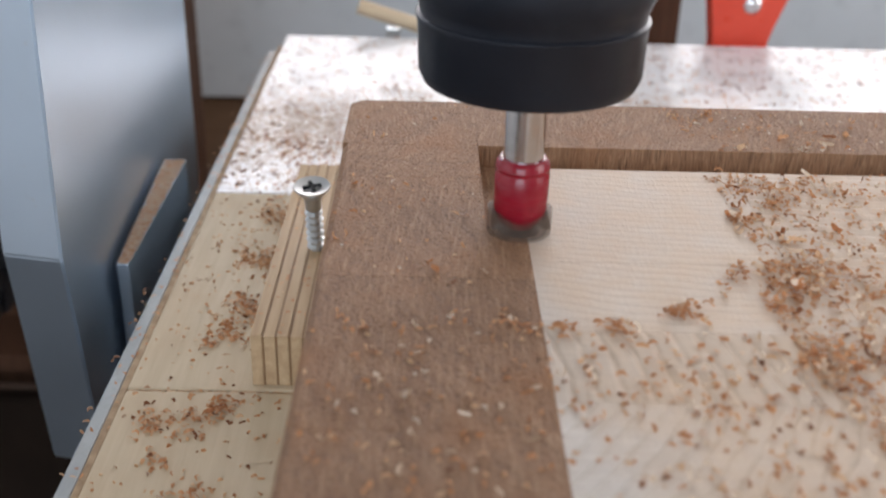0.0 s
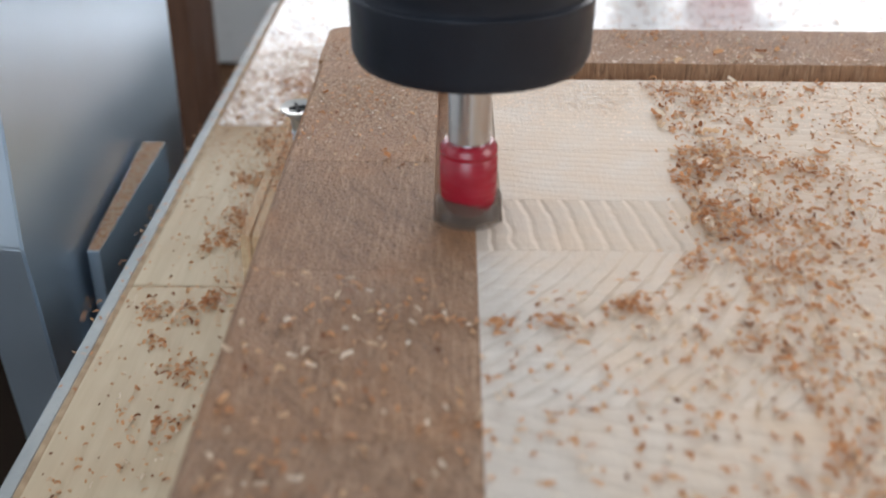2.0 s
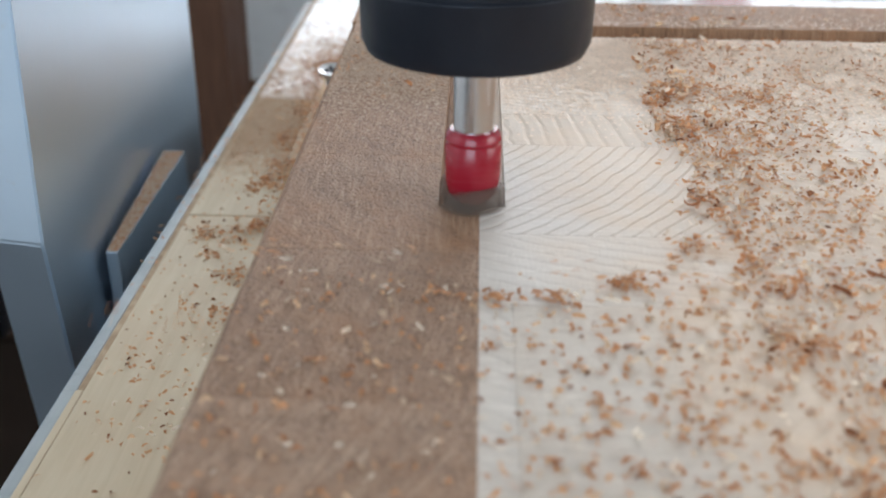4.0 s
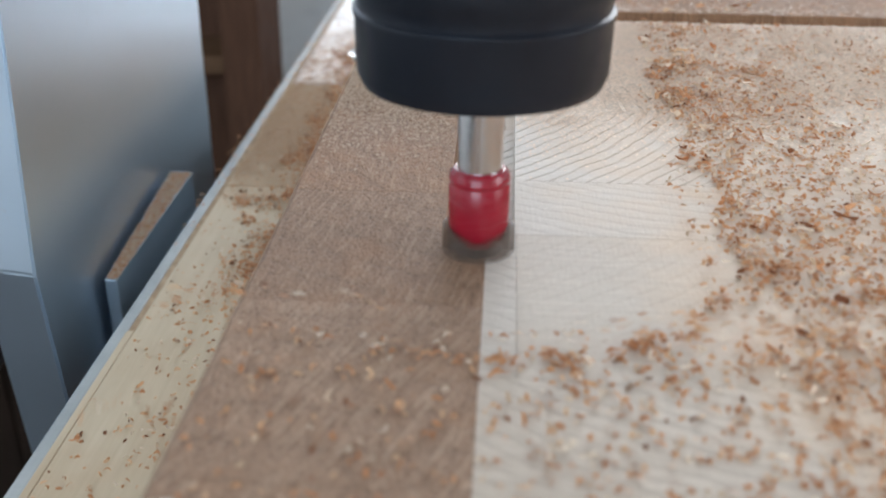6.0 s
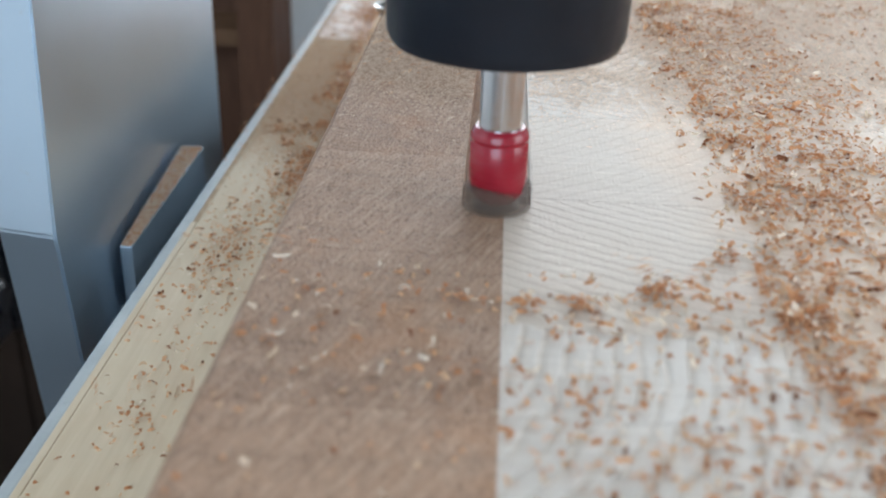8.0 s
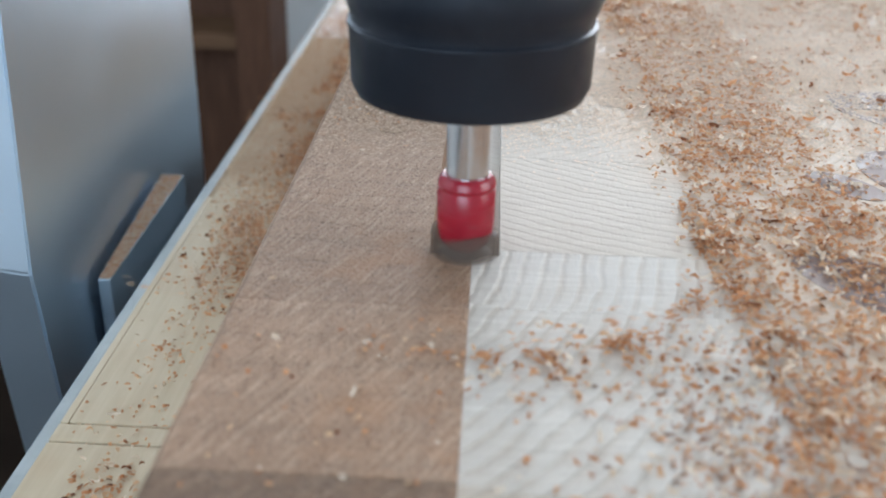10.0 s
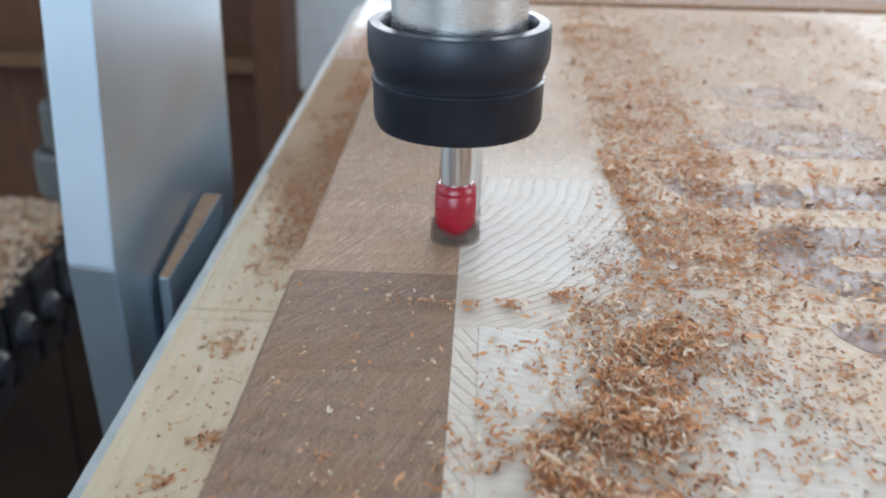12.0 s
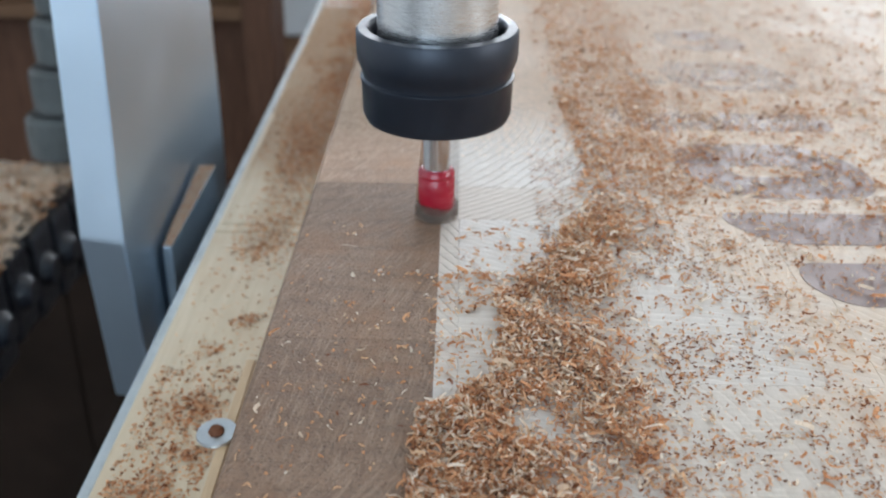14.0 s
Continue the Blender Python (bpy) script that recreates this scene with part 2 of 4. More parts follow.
M_STEEL = brushed("polished_steel", (0.72, 0.72, 0.73), 0.16, 1, 1, 14, 500)
M_SHAFT = brushed("brushed_steel_shaft", (0.70, 0.70, 0.70), 0.26, 1, 1, 30, 300)
M_ZINC = brushed("zinc_plated_steel", (0.56, 0.58, 0.58), 0.34, 1, 1, 1, 900)


def aluminium(name):
    net = Net(name, 0.34, 0.95)
    co = net.n("ShaderNodeTexCoord").outputs["Object"]
    cloud = net.noise(co, 26, 3)
    dusty = net.noise(co, 420, 3)
    col = net.mix(cloud, (0.61, 0.73, 0.85), (0.71, 0.82, 0.93))
    col = net.mix(net.grey(dusty, (0.64, 0.0), (0.78, 0.14)), col, (0.66, 0.60, 0.54))
    return net.done(col, net.grey(cloud, (0.2, 0.30), (0.8, 0.40)))


M_ALU = aluminium("satin_aluminium")
M_NUT = painted("black_oxide_steel", (0.013, 0.016, 0.023), (0.021, 0.025, 0.035), 50, 0.42, 0.00005, 2500, 0.45)
M_RED = painted("red_enamel", (0.24, 0.005, 0.016), (0.30, 0.008, 0.022), 300, 0.24, 0.00003, 2000)
M_CARBIDE = painted("carbide_blade", (0.10, 0.070, 0.054), (0.15, 0.108, 0.082), 200, 0.45)
M_CARBIDE.node_tree.nodes["Principled BSDF"].inputs["Alpha"].default_value = 0.42
M_DARK_TIP = painted("dark_tool_steel", (0.05, 0.038, 0.03), (0.08, 0.06, 0.05), 200, 0.45)
M_BLACK = painted("black_plastic", (0.007, 0.008, 0.010), (0.014, 0.016, 0.020), 40, 0.5)
M_RED_PLASTIC = painted("red_plastic", (0.78, 0.07, 0.035), (0.84, 0.09, 0.05), 60, 0.35)
M_WALL = painted("pale_blue_plaster", (0.62, 0.68, 0.71), (0.72, 0.77, 0.80), 5, 0.9, 0.0006, 120)
M_ROOM = painted("white_plaster", (0.74, 0.74, 0.73), (0.82, 0.82, 0.81), 3, 0.9, 0.0006, 120)
M_BROWN = plank_material("dark_brown_wood", (0.072, 0.034, 0.020), (0.125, 0.062, 0.038), 2)
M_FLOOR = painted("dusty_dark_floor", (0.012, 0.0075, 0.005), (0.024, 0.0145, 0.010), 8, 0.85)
M_STICK = plank_material("pale_stick_wood", (0.55, 0.42, 0.27), (0.68, 0.55, 0.38), 0)
M_SOIL = painted("brown_crate_wood", (0.09, 0.048, 0.026), (0.15, 0.085, 0.048), 12, 0.8)
M_HOSE = painted("grey_ribbed_hose", (0.05, 0.054, 0.052), (0.085, 0.09, 0.086), 30, 0.6)

M_CHAIN = painted("glossy_black_plastic", (0.010, 0.012, 0.016), (0.024, 0.028, 0.036), 60, 0.34, 0.0004, 160)

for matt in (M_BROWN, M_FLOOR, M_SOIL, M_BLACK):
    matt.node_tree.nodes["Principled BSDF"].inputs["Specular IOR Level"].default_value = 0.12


# ---- mesh helpers ----
def to_mesh(name, bm, mats, smooth=False):
    me = bpy.data.meshes.new(name)
    bmesh.ops.recalc_face_normals(bm, faces=bm.faces)
    for f in bm.faces:
        f.smooth = smooth
    if smooth:
        for e in bm.edges:
            e.smooth = len(e.link_faces) == 2 and e.calc_face_angle(0) < 0.6
    bm.to_mesh(me)
    bm.free()
    for m in (mats if isinstance(mats, (list, tuple)) else [mats]):
        me.materials.append(m)
    return me


def part(name, bm, material, parent=None, label="", smooth=False):
    ob = new(name, to_mesh(name, bm, material, smooth))
    ob.parent = parent
    if label:
        ob["label"] = label
    return ob


def empty(name, m=None):
    ob = new(name)
    ob.empty_display_size = 0.01
    if m is not None:
        ob.matrix_world = m
    return ob


def box(bm, x0, x1, y0, y1, z0, z1, bevel=0.0, mat=0):
    vs = [bm.verts.new((x, y, z)) for z in (z0, z1) for y in (y0, y1) for x in (x0, x1)]
    fs = [bm.faces.new([vs[i] for i in q]) for q in ((0, 2, 3, 1), (4, 5, 7, 6), (0, 1, 5, 4), (2, 6, 7, 3), (0, 4, 6, 2), (1, 3, 7, 5))]
    for f in fs:
        f.material_index = mat
    if bevel:
        es = list({e for f in fs for e in f.edges})
        bmesh.ops.bevel(bm, geom=es, offset=bevel, segments=2, affect="EDGES", profile=0.6)
    return bm


def boxed(*a, **k):
    return box(bmesh.new(), *a, **k)


def lathe(profile, seg=64, centre=(0, 0), bm=None, mat=0):
    """Turns (radius, z) pairs about the z axis; a radius of 0 closes the end."""
    bm = bm or bmesh.new()
    rings = []
    for r, z in profile:
        if r < 1e-7:
            rings.append([bm.verts.new((centre[0], centre[1], z))])
        else:
            rings.append([bm.verts.new((centre[0] + r * math.cos(2 * math.pi * i / seg), centre[1] + r * math.sin(2 * math.pi * i / seg), z)) for i in range(seg)])
    for a, b in zip(rings, rings[1:]):
        for i in range(seg):
            j = (i + 1) % seg
            if len(a) == 1 and len(b) == 1:
                continue
            q = [a[0], b[j], b[i]] if len(a) == 1 else [a[i], a[j], b[0]] if len(b) == 1 else [a[i], a[j], b[j], b[i]]
            bm.faces.new(q).material_index = mat
    return bm


def prism(points, z0, z1, bm=None, mat=0):
    bm = bm or bmesh.new()
    lo, hi = [bm.verts.new((x, y, z0)) for x, y in points], [bm.verts.new((x, y, z1)) for x, y in points]
    k = len(points)
    fs = [bm.faces.new(lo[::-1]), bm.faces.new(hi)] + [bm.faces.new((lo[i], lo[(i + 1) % k], hi[(i + 1) % k], hi[i])) for i in range(k)]
    for f in fs:
        f.material_index = mat
    return bm


def tube(points, r, seg=12, bm=None):
    bm = bm or bmesh.new()
    pts, rings = [Vector(p) for p in points], []
    for i, p in enumerate(pts):
        d = (pts[min(i + 1, len(pts) - 1)] - pts[max(i - 1, 0)]).normalized()
        a = d.orthogonal().normalized() if not rings else (ax - d * ax.dot(d)).normalized()
        ax, b = a, d.cross(a)
        rad = r[i] if isinstance(r, (list, tuple)) else r
        rings.append([bm.verts.new(p + rad * (a * math.cos(2 * math.pi * k / seg) + b * math.sin(2 * math.pi * k / seg))) for k in range(seg)])
    for u, v in zip(rings, rings[1:]):
        for k in range(seg):
            bm.faces.new((u[k], u[(k + 1) % seg], v[(k + 1) % seg], v[k]))
    bm.faces.new(rings[0][::-1]), bm.faces.new(rings[-1])
    return bm


class Chips:
    """Many curled shavings gathered into one mesh."""

    def __init__(self, seed):
        self.v, self.f, self.m, self.rng = [], [], [], random.Random(seed)

    def strip(self, pts, side, width, mat):
        k, g = len(self.v), self.rng
        for i, p in enumerate(pts):
            w = width * (0.5 if 0 < i < len(pts) - 1 else g.uniform(0.1, 0.45))
            self.v += [tuple(p - side * w), tuple(p + side * w * g.uniform(0.8, 1.2))]
        for i in range(len(pts) - 1):
            self.f.append((k + 2 * i, k + 2 * i + 2, k + 2 * i + 3, k + 2 * i + 1))
            self.m.append(mat)

    def add(self, x, y, z, length, width, mat=0, lift=1.0):
        """A small bent flake that lies down."""
        g = self.rng
        a, t = g.uniform(0, 6.283), g.uniform(-0.7, 0.7) * lift
        d, up = Vector((math.cos(a), math.sin(a), 0)), Vector((0, 0, 1))
        side = (Vector((-d.y, d.x, 0)) * math.cos(t) + up * math.sin(t))
        hump, bow = g.uniform(0.0, 0.35) * lift * length, g.uniform(-0.3, 0.3) * length
        base = Vector((x, y, z + 0.0001 + abs(math.sin(t)) * width * 0.5))
        flat = Vector((-d.y, d.x, 0))
        self.strip([base + d * (s * length) + up * hump * (1 - 4 * s * s) + flat * bow * (1 - 4 * s * s) for s in (-0.5, -0.12, 0.2, 0.5)], side, width, mat)

    def curl(self, x, y, z, size, width, mat=0):
        """A shaving rolled into an arc."""
        g = self.rng
        a, tip, turn = g.uniform(0, 6.283), g.uniform(-1.2, 1.2), g.uniform(1.6, 4.2)
        r = size / turn
        d = Vector((math.cos(a), math.sin(a), 0))
        up = (Vector((0, 0, 1)) * math.cos(tip) + Vector((-d.y, d.x, 0)) * math.sin(tip))
        side = d.cross(up)
        base = Vector((x, y, z + r * 0.7))
        n = 6
        self.strip([base + r * (d * math.sin(turn * (i / (n - 1) - 0.5)) - up * math.cos(turn * (i / (n - 1) - 0.5))) + side * (i / n * width * 0.5) for i in range(n)], side, width, mat)

    def speck(self, x, y, z, r):
        """One flat crumb of dust."""
        g, k = self.rng, len(self.v)
        a = g.uniform(0, 6.283)
        for j in range(4):
            q = r * g.uniform(0.6, 1.2)
            self.v.append((x + q * math.cos(a + 1.5708 * j), y + q * math.sin(a + 1.5708 * j), z + 0.00005 * g.random()))
        self.f.append((k, k + 1, k + 2, k + 3))
        self.m.append(0)

    def mesh(self, name, mats):
        me = bpy.data.meshes.new(name)
        me.from_pydata(self.v, [], self.f)
        for m in mats:
            me.materials.append(m)
        me.polygons.foreach_set("material_index", self.m)
        me.update()
        return me


CHIP_MATS = [M_CHIP, M_CHIP_PALE, M_CHIP_DARK]

# ---- room ----
def room():
    z0, z1, x0, x1, y0, y1 = -0.85, 1.7, -1.95, 2.35, -2.3, 2.45
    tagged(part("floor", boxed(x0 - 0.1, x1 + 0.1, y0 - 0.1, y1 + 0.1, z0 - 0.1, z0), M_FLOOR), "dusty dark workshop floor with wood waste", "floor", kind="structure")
    tagged(part("ceiling", boxed(x0 - 0.1, x1 + 0.1, y0 - 0.1, y1 + 0.1, z1, z1 + 0.1), M_ROOM), "plain white plaster workshop ceiling", "ceiling", kind="structure")

    def pierced(name, axis, at, lo, hi, w0, w1, label, mat):
        bm = bmesh.new()
        for a0, a1, b0, b1 in ((lo, w0, z0, z1), (w1, hi, z0, z1), (w0, w1, z0, 0.2), (w0, w1, 1.3, z1)):
            if axis == "x":
                box(bm, *at, a0, a1, b0, b1)
            else:
                box(bm, a0, a1, *at, b0, b1)
        tagged(part(name, bm, mat), label, "wall", kind="structure")

    pierced("wall_west", "x", (x0 - 0.1, x0), y0, y1, -1.2, 0.2, "white plaster wall with a window opening", M_ROOM)
    pierced("wall_east", "x", (x1, x1 + 0.1), y0, y1, -1.3, 0.1, "white plaster wall with a window opening", M_ROOM)
    pierced("wall_south", "y", (y0 - 0.1, y0), x0 - 0.1, x1 + 0.1, -1.2, 0.3, "white plaster wall with a wide window opening", M_ROOM)
    pierced("wall_north", "y", (y1, y1 + 0.1), x0 - 0.1, x1 + 0.1, -0.9, 1.7, "white plaster wall with a wide window opening", M_ROOM)


room()


# ---- machine bed ----
def bed_panel(name, x0, x1, y0, y1, mat, label, parent, z0=-0.018):
    return part(name, boxed(x0, x1, y0, y1, z0, 0.0, bevel=0.0006), mat, parent, label)


bed = empty("machine_bed", pose(0, 0, -0.06))
tagged(bed, "router table bed of pale panels with a grey metal rim", "machine bed", kind="structure")
S = 0.06
for y0, y1, m, lab in ((0.1162, 0.2760, M_BED_WHITE, "white laminated panel strewn with chips"), (0.0202, 0.1158, M_BED, "pale wooden bed panel"), (-0.1690, 0.0196, M_BED, "pale wooden bed panel"),
                       (-0.1748, -0.1694, M_BED, "narrow pale wooden bed strip"), (-0.62, -0.1752, M_BED, "pale wooden bed panel")):
    bed_panel("panel", -0.0742 if y1 > 0.01 else -0.0759, 0.62, y0, y1, m, lab, bed).location.z = S
part("chipboard_edge", boxed(-0.0759, -0.0743, -0.0600, 0.262, -0.018, -0.0006, bevel=0.0004), M_OSB, bed, "crumbly raw chipboard edge").location.z = S
part("edge_strip", boxed(-0.0759, -0.0743, -0.1690, -0.0602, -0.018, -0.0002, bevel=0.0003), M_BED, bed, "pale wooden edge strip").location.z = S
part("rim", boxed(-0.0789, -0.0760, -0.62, 0.256, -0.030, -0.0008, bevel=0.0006), M_RIM, bed, "grey painted metal rim").location.z = S
part("frame_beam", boxed(-0.074, 0.60, -0.60, 0.262, -0.06, -0.0185, bevel=0.002), M_BLACK, bed, "dark machine frame under the panels").location.z = S

# ---- board ----
board = empty("cutting_board", pose(0, 0, 0))
tagged(board, "thick end grain cutting board of walnut border and pale maple blocks", "cutting board")
part("core", boxed(X_L + 0.0006, X_R, Y_NEAR, Y_FAR - 0.0006, 0.0002, TOP - 0.012), M_CORE, board, "glued lower layers of the board")


def ring_tint(cx, cy, angle, spacing, strength):
    """Rings that run at that angle through a block, spacing in mm."""
    a = radians(angle)
    return (spacing / 10, 0.5 + cx - 0.11 * math.sin(a), 0.5 + cy + 0.11 * math.cos(a), strength)


def block(x0, x1, y0, y1, mat, bevel=0.00012, z1=TOP, tint=None):
    """One end grain block of the board's top layer."""
    bm = boxed(x0, x1, y0, y1, TOP - 0.0121, z1, bevel=bevel)
    cx, cy = (x0 + x1) / 2, (y0 + y1) / 2
    for v in bm.verts:
        v.co.x -= cx
        v.co.y -= cy
    ob = part("block", bm, mat, board)
    ob.location = (cx, cy, 0)
    ob.color = tint or ring_tint(cx, cy, random.uniform(0, 180), random.uniform(1.8, 3.0), random.uniform(0.15, 0.45))
    return ob


def edge_block(y0, y1):
    """A border block whose outer top edge is chamfered, with a worn, slightly wavy arris."""
    bm = bmesh.new()
    cy, n, prev = (y0 + y1) / 2, 9, None
    for i in range(n):
        y = y0 + (y1 - y0) * i / (n - 1)
        w = 0.0012 + 0.0004 * noise.noise((0.3, y * 130, 0.0))
        sec = [(X_L, TOP - 0.0121), (-GROOVE, TOP - 0.0121), (-GROOVE, TOP), (X_L + w, TOP), (X_L + 0.00025, TOP - w * 0.7), (X_L, TOP - w * 1.4)]
        ring = [bm.verts.new((x, y - cy, z)) for x, z in sec]
        if prev:
            for k in range(6):
                bm.faces.new((prev[k], prev[(k + 1) % 6], ring[(k + 1) % 6], ring[k]))
        else:
            bm.faces.new(ring)
        prev = ring
    bm.faces.new(prev[::-1])
    ob = part("block", bm, M_WALNUT_LANE, board)
    ob.location = (0, cy, 0)
    return ob


def rounded_corner():
    r, k = 0.004, 7
    pts = [(X_L + r - r * math.sin(a), Y_FAR - r + r * math.cos(a)) for a in [i * math.pi / 2 / k for i in range(k + 1)]]
    return [(-GROOVE, G_FAR + GROOVE), (-GROOVE, Y_FAR)] + pts + [(X_L, G_FAR + GROOVE)]


# left border rows, then the far border, then the pale field
rows = [Y_NEAR] + [0.0188 - 0.0371 * k for k in range(12, -1, -1)] + [G_FAR + GROOVE]
for y0, y1 in zip(rows, rows[1:]):
    if y1 - y0 > 0.002:
        edge_block(y0, y1 - 0.00008)
part("block", prism(rounded_corner(), TOP - 0.0121, TOP), M_WALNUT, board)
xs = [-GROOVE, 0.018, 0.058, 0.098, 0.138, 0.178, 0.218, 0.25, X_R]
for x0, x1 in zip(xs, xs[1:]):
    block(x0, x1, G_FAR + GROOVE, Y_FAR, M_WALNUT)
frows = [Y_NEAR, -0.402, -0.365, -0.328, -0.290, -0.2615, -0.2425, -0.2035, -0.1855, -0.146, -0.107, -0.086, -0.049, -0.0325, -0.0125, G_FAR - GROOVE]
FIELD = []
# ring angle, spacing in mm and strength of the rows next to the groove
GRAIN = {-0.0125: (-8, 2.0, 0.18), -0.0325: (-8, 2.0, 0.22), -0.049: (98, 3.3, 1.4), -0.086: (54, 2.4, 1.0), -0.107: (-18, 2.6, 0.26), -0.146: (-24, 2.6, 0.32), -0.1855: (-25, 2.3, 0.42),
         -0.2035: (80, 2.8, 1.4), -0.2425: (60, 2.9, 1.4), -0.2615: (42, 2.1, 1.3), -0.29: (-55, 2.2, 0.95), -0.328: (-55, 2.2, 0.95)}
rng = random.Random(5)
for i, (y0, y1) in enumerate(zip(frows, frows[1:])):
    split = 0.0056 if -0.155 < (y0 + y1) / 2 < -0.12 or (y0 + y1) / 2 < -0.262 else None
    cols = [GROOVE] + ([] if split is None else [split]) + [0.042 + rng.uniform(-0.004, 0.004), 0.08 + rng.uniform(-0.004, 0.004), 0.12, 0.16, 0.20, X_R]
    tint = ring_tint(0.02, (y0 + y1) / 2, *GRAIN.get(round(y0, 4), (rng.uniform(-50, 50), 2.4, 0.4)))
    FIELD.append((y0, y1, tint))
    for k, (x0, x1) in enumerate(zip(cols, cols[1:])):
        block(x0, x1 - 0.00006, y0, y1 - 0.00006, M_MAPLE, 0.0, TOP, tint if k == 0 else None)
# groove floors: the far run, the stretch behind the cutter and the uncut lane ahead of it
part("groove_floor", boxed(-GROOVE, X_R, G_FAR - GROOVE, G_FAR + GROOVE, TOP - 0.012, TOP - DEPTH), M_WALNUT, board, "freshly milled walnut groove floor")


def lane(y0, y1, z1):
    bm = bmesh.new()
    box(bm, -GROOVE, X_B, y0, y1, TOP - 0.0115, z1, mat=0)
    box(bm, X_B, GROOVE, y0, y1, TOP - 0.0115, z1, mat=1)
    cy = (y0 + y1) / 2
    for v in bm.verts:
        v.co.y -= cy
    ob = part("lane_piece", bm, [M_WALNUT_LANE, M_MAPLE], board)
    ob.location = (0, cy, 0)
    ob.color = next((c for a, b, c in FIELD if a <= cy <= b), (0.2, 0.6, 0.5, 0.5))
    return ob


lane(0.0045, G_FAR - GROOVE, TOP - DEPTH)
cuts = sorted({Y_NEAR, -0.2655, *[y for y in frows if y < -0.2655]})
for y0, y1 in zip(cuts, cuts[1:]):
    lane(y0, y1, TOP)
# the outer side runs slightly out of square towards the near end
for child in board.children:
    for v in child.data.vertices:
        y = v.co.y + child.location.y
        if v.co.x + child.location.x < X_L + 0.003 and y < -0.10:
            v.co.x -= 0.0045 * (-0.10 - y)
LANES = []
step = 0.0030
for i in range(90):
    y1 = 0.0045 - i * step
    LANES.append((y1 - step / 2, lane(y1 - step, y1, TOP)))


# ---- inlay shapes on the board ----
INLAY_Z = [TOP + 0.00003]


def inlay_top():
    INLAY_Z[0] += 0.000012
    return INLAY_Z[0]


def slanted(cx, cy, w, h, slant):
    """A long rounded outline whose ends lean."""
    r, pts = h / 2, []
    for i in range(28):
        a = 2 * math.pi * i / 28
        y = r * math.sin(a)
        pts.append((cx + math.copysign(max(0, w / 2 - 0.8 * r), math.cos(a)) + 0.8 * r * math.cos(a) - slant * y, cy + y))
    return pts


def inlay_ring(cx, cy, w, h, hw, hh, hx=0.0, hy=0.0, slant=0.35):
    out, inn = slanted(cx, cy, w, h, slant), slanted(cx + hx, cy + hy, hw, hh, slant)
    bm = bmesh.new()
    z0, z1 = TOP - 0.0005, inlay_top()
    A, B = [[bm.verts.new((x, y, z)) for x, y in out] for z in (z0, z1)]
    C, D = [[bm.verts.new((x, y, z)) for x, y in inn] for z in (z0, z1)]
    for i in range(28):
        j = (i + 1) % 28
        for q in ((B[i], B[j], D[j], D[i]), (A[i], A[j], B[j], B[i]), (D[i], D[j], C[j], C[i])):
            bm.faces.new(q)
    part("inlay", bm, M_INLAY, board, "dark walnut inlay set flush in the pale wood")


def inlay_bar(cx, cy, w, h, slant=0.35):
    part("inlay", prism(slanted(cx, cy, w, h, slant), TOP - 0.0005, inlay_top()), M_INLAY, board, "dark walnut inlay set flush in the pale wood")


inlay_ring(0.0880, -0.2285, 0.049, 0.0365, 0.0185, 0.0075, -0.0015, -0.0012, 0.22)
inlay_bar(0.0895, -0.1925, 0.049, 0.0148)
inlay_bar(0.0592, -0.1915, 0.0125, 0.0210, 0.5)
inlay_ring(0.0935, -0.1495, 0.0430, 0.0300, 0.0130, 0.0055, -0.0028, -0.0075, 0.25)
inlay_bar(0.0665, -0.1535, 0.0100, 0.0130, 0.5)
inlay_ring(0.0925, -0.1085, 0.0310, 0.0250, 0.0140, 0.0050, -0.0050, -0.0030, 0.25)
inlay_bar(0.1040, -0.2635, 0.066, 0.0165, 0.7)
inlay_bar(0.1080, -0.2900, 0.056, 0.0190, 0.3)


# ---- clamping strips, screw, washer ----
def ply_strip(name, x0, x1, y0, y1, h, label):
    strip = tagged(empty(name, pose(0, 0, 0)), label, "wood strip", group="strips beside the board")
    x, i = x0, 0
    while x < x1 - 0.0004:
        w = min(x1 - x, 0.00045 if i % 2 else 0.0022)
        bm = boxed(x, x + w - 0.00003, y0, y1, 0.0001, h - (0.00025 if i % 2 else 0.0001 * (i % 4)), bevel=0.0001)
        part("ply", bm, M_PLY_DARK if i % 2 else M_PLY, strip)
        x, i = x + w, i + 1
    return strip


ply_strip("plywood_strip", -0.0492, -0.0316, 0.0220, 0.1095, 0.0119, "plywood strip on edge fixed against the board with a screw")
ply_strip("plywood_strip", -0.0474, -0.0325, -0.41, -0.266, 0.0100, "plywood strip on edge against the board with a washer")


def screw(loc, length, tilt):
    ob = empty("wood_screw", pose(*loc, *tilt))
    tagged(ob, "zinc plated countersunk screw standing half driven in plywood", "screw")
    bm = lathe([(0, 0.0), (0.0012, -0.0006), (0.0040, 0.0), (0.00405, -0.0004), (0.0019, -0.0030), (0.0018, -0.006)], 40)
    part("head", bm, M_ZINC, ob, "flat countersunk head")
    for a in (0, 90):
        b = boxed(-0.0020, 0.0020, -0.0004, 0.0004, -0.0004, 0.00006)
        o = part("cross_slot", b, M_BLACK, ob, "dark cross recess")
        o.rotation_euler.z = radians(a + 20)
    prof, z = [(0.0018, -0.006)], -0.006
    while z > -length:
        prof += [(0.0013, z - 0.0004), (0.00205, z - 0.0010), (0.0013, z - 0.0016)]
        z -= 0.0018
    part("thread", lathe(prof + [(0, z - 0.003)], 24), M_ZINC, ob, "coarse thread")


screw((-0.0402, 0.0575, 0.0287), 0.0205, (8, -1, 0))


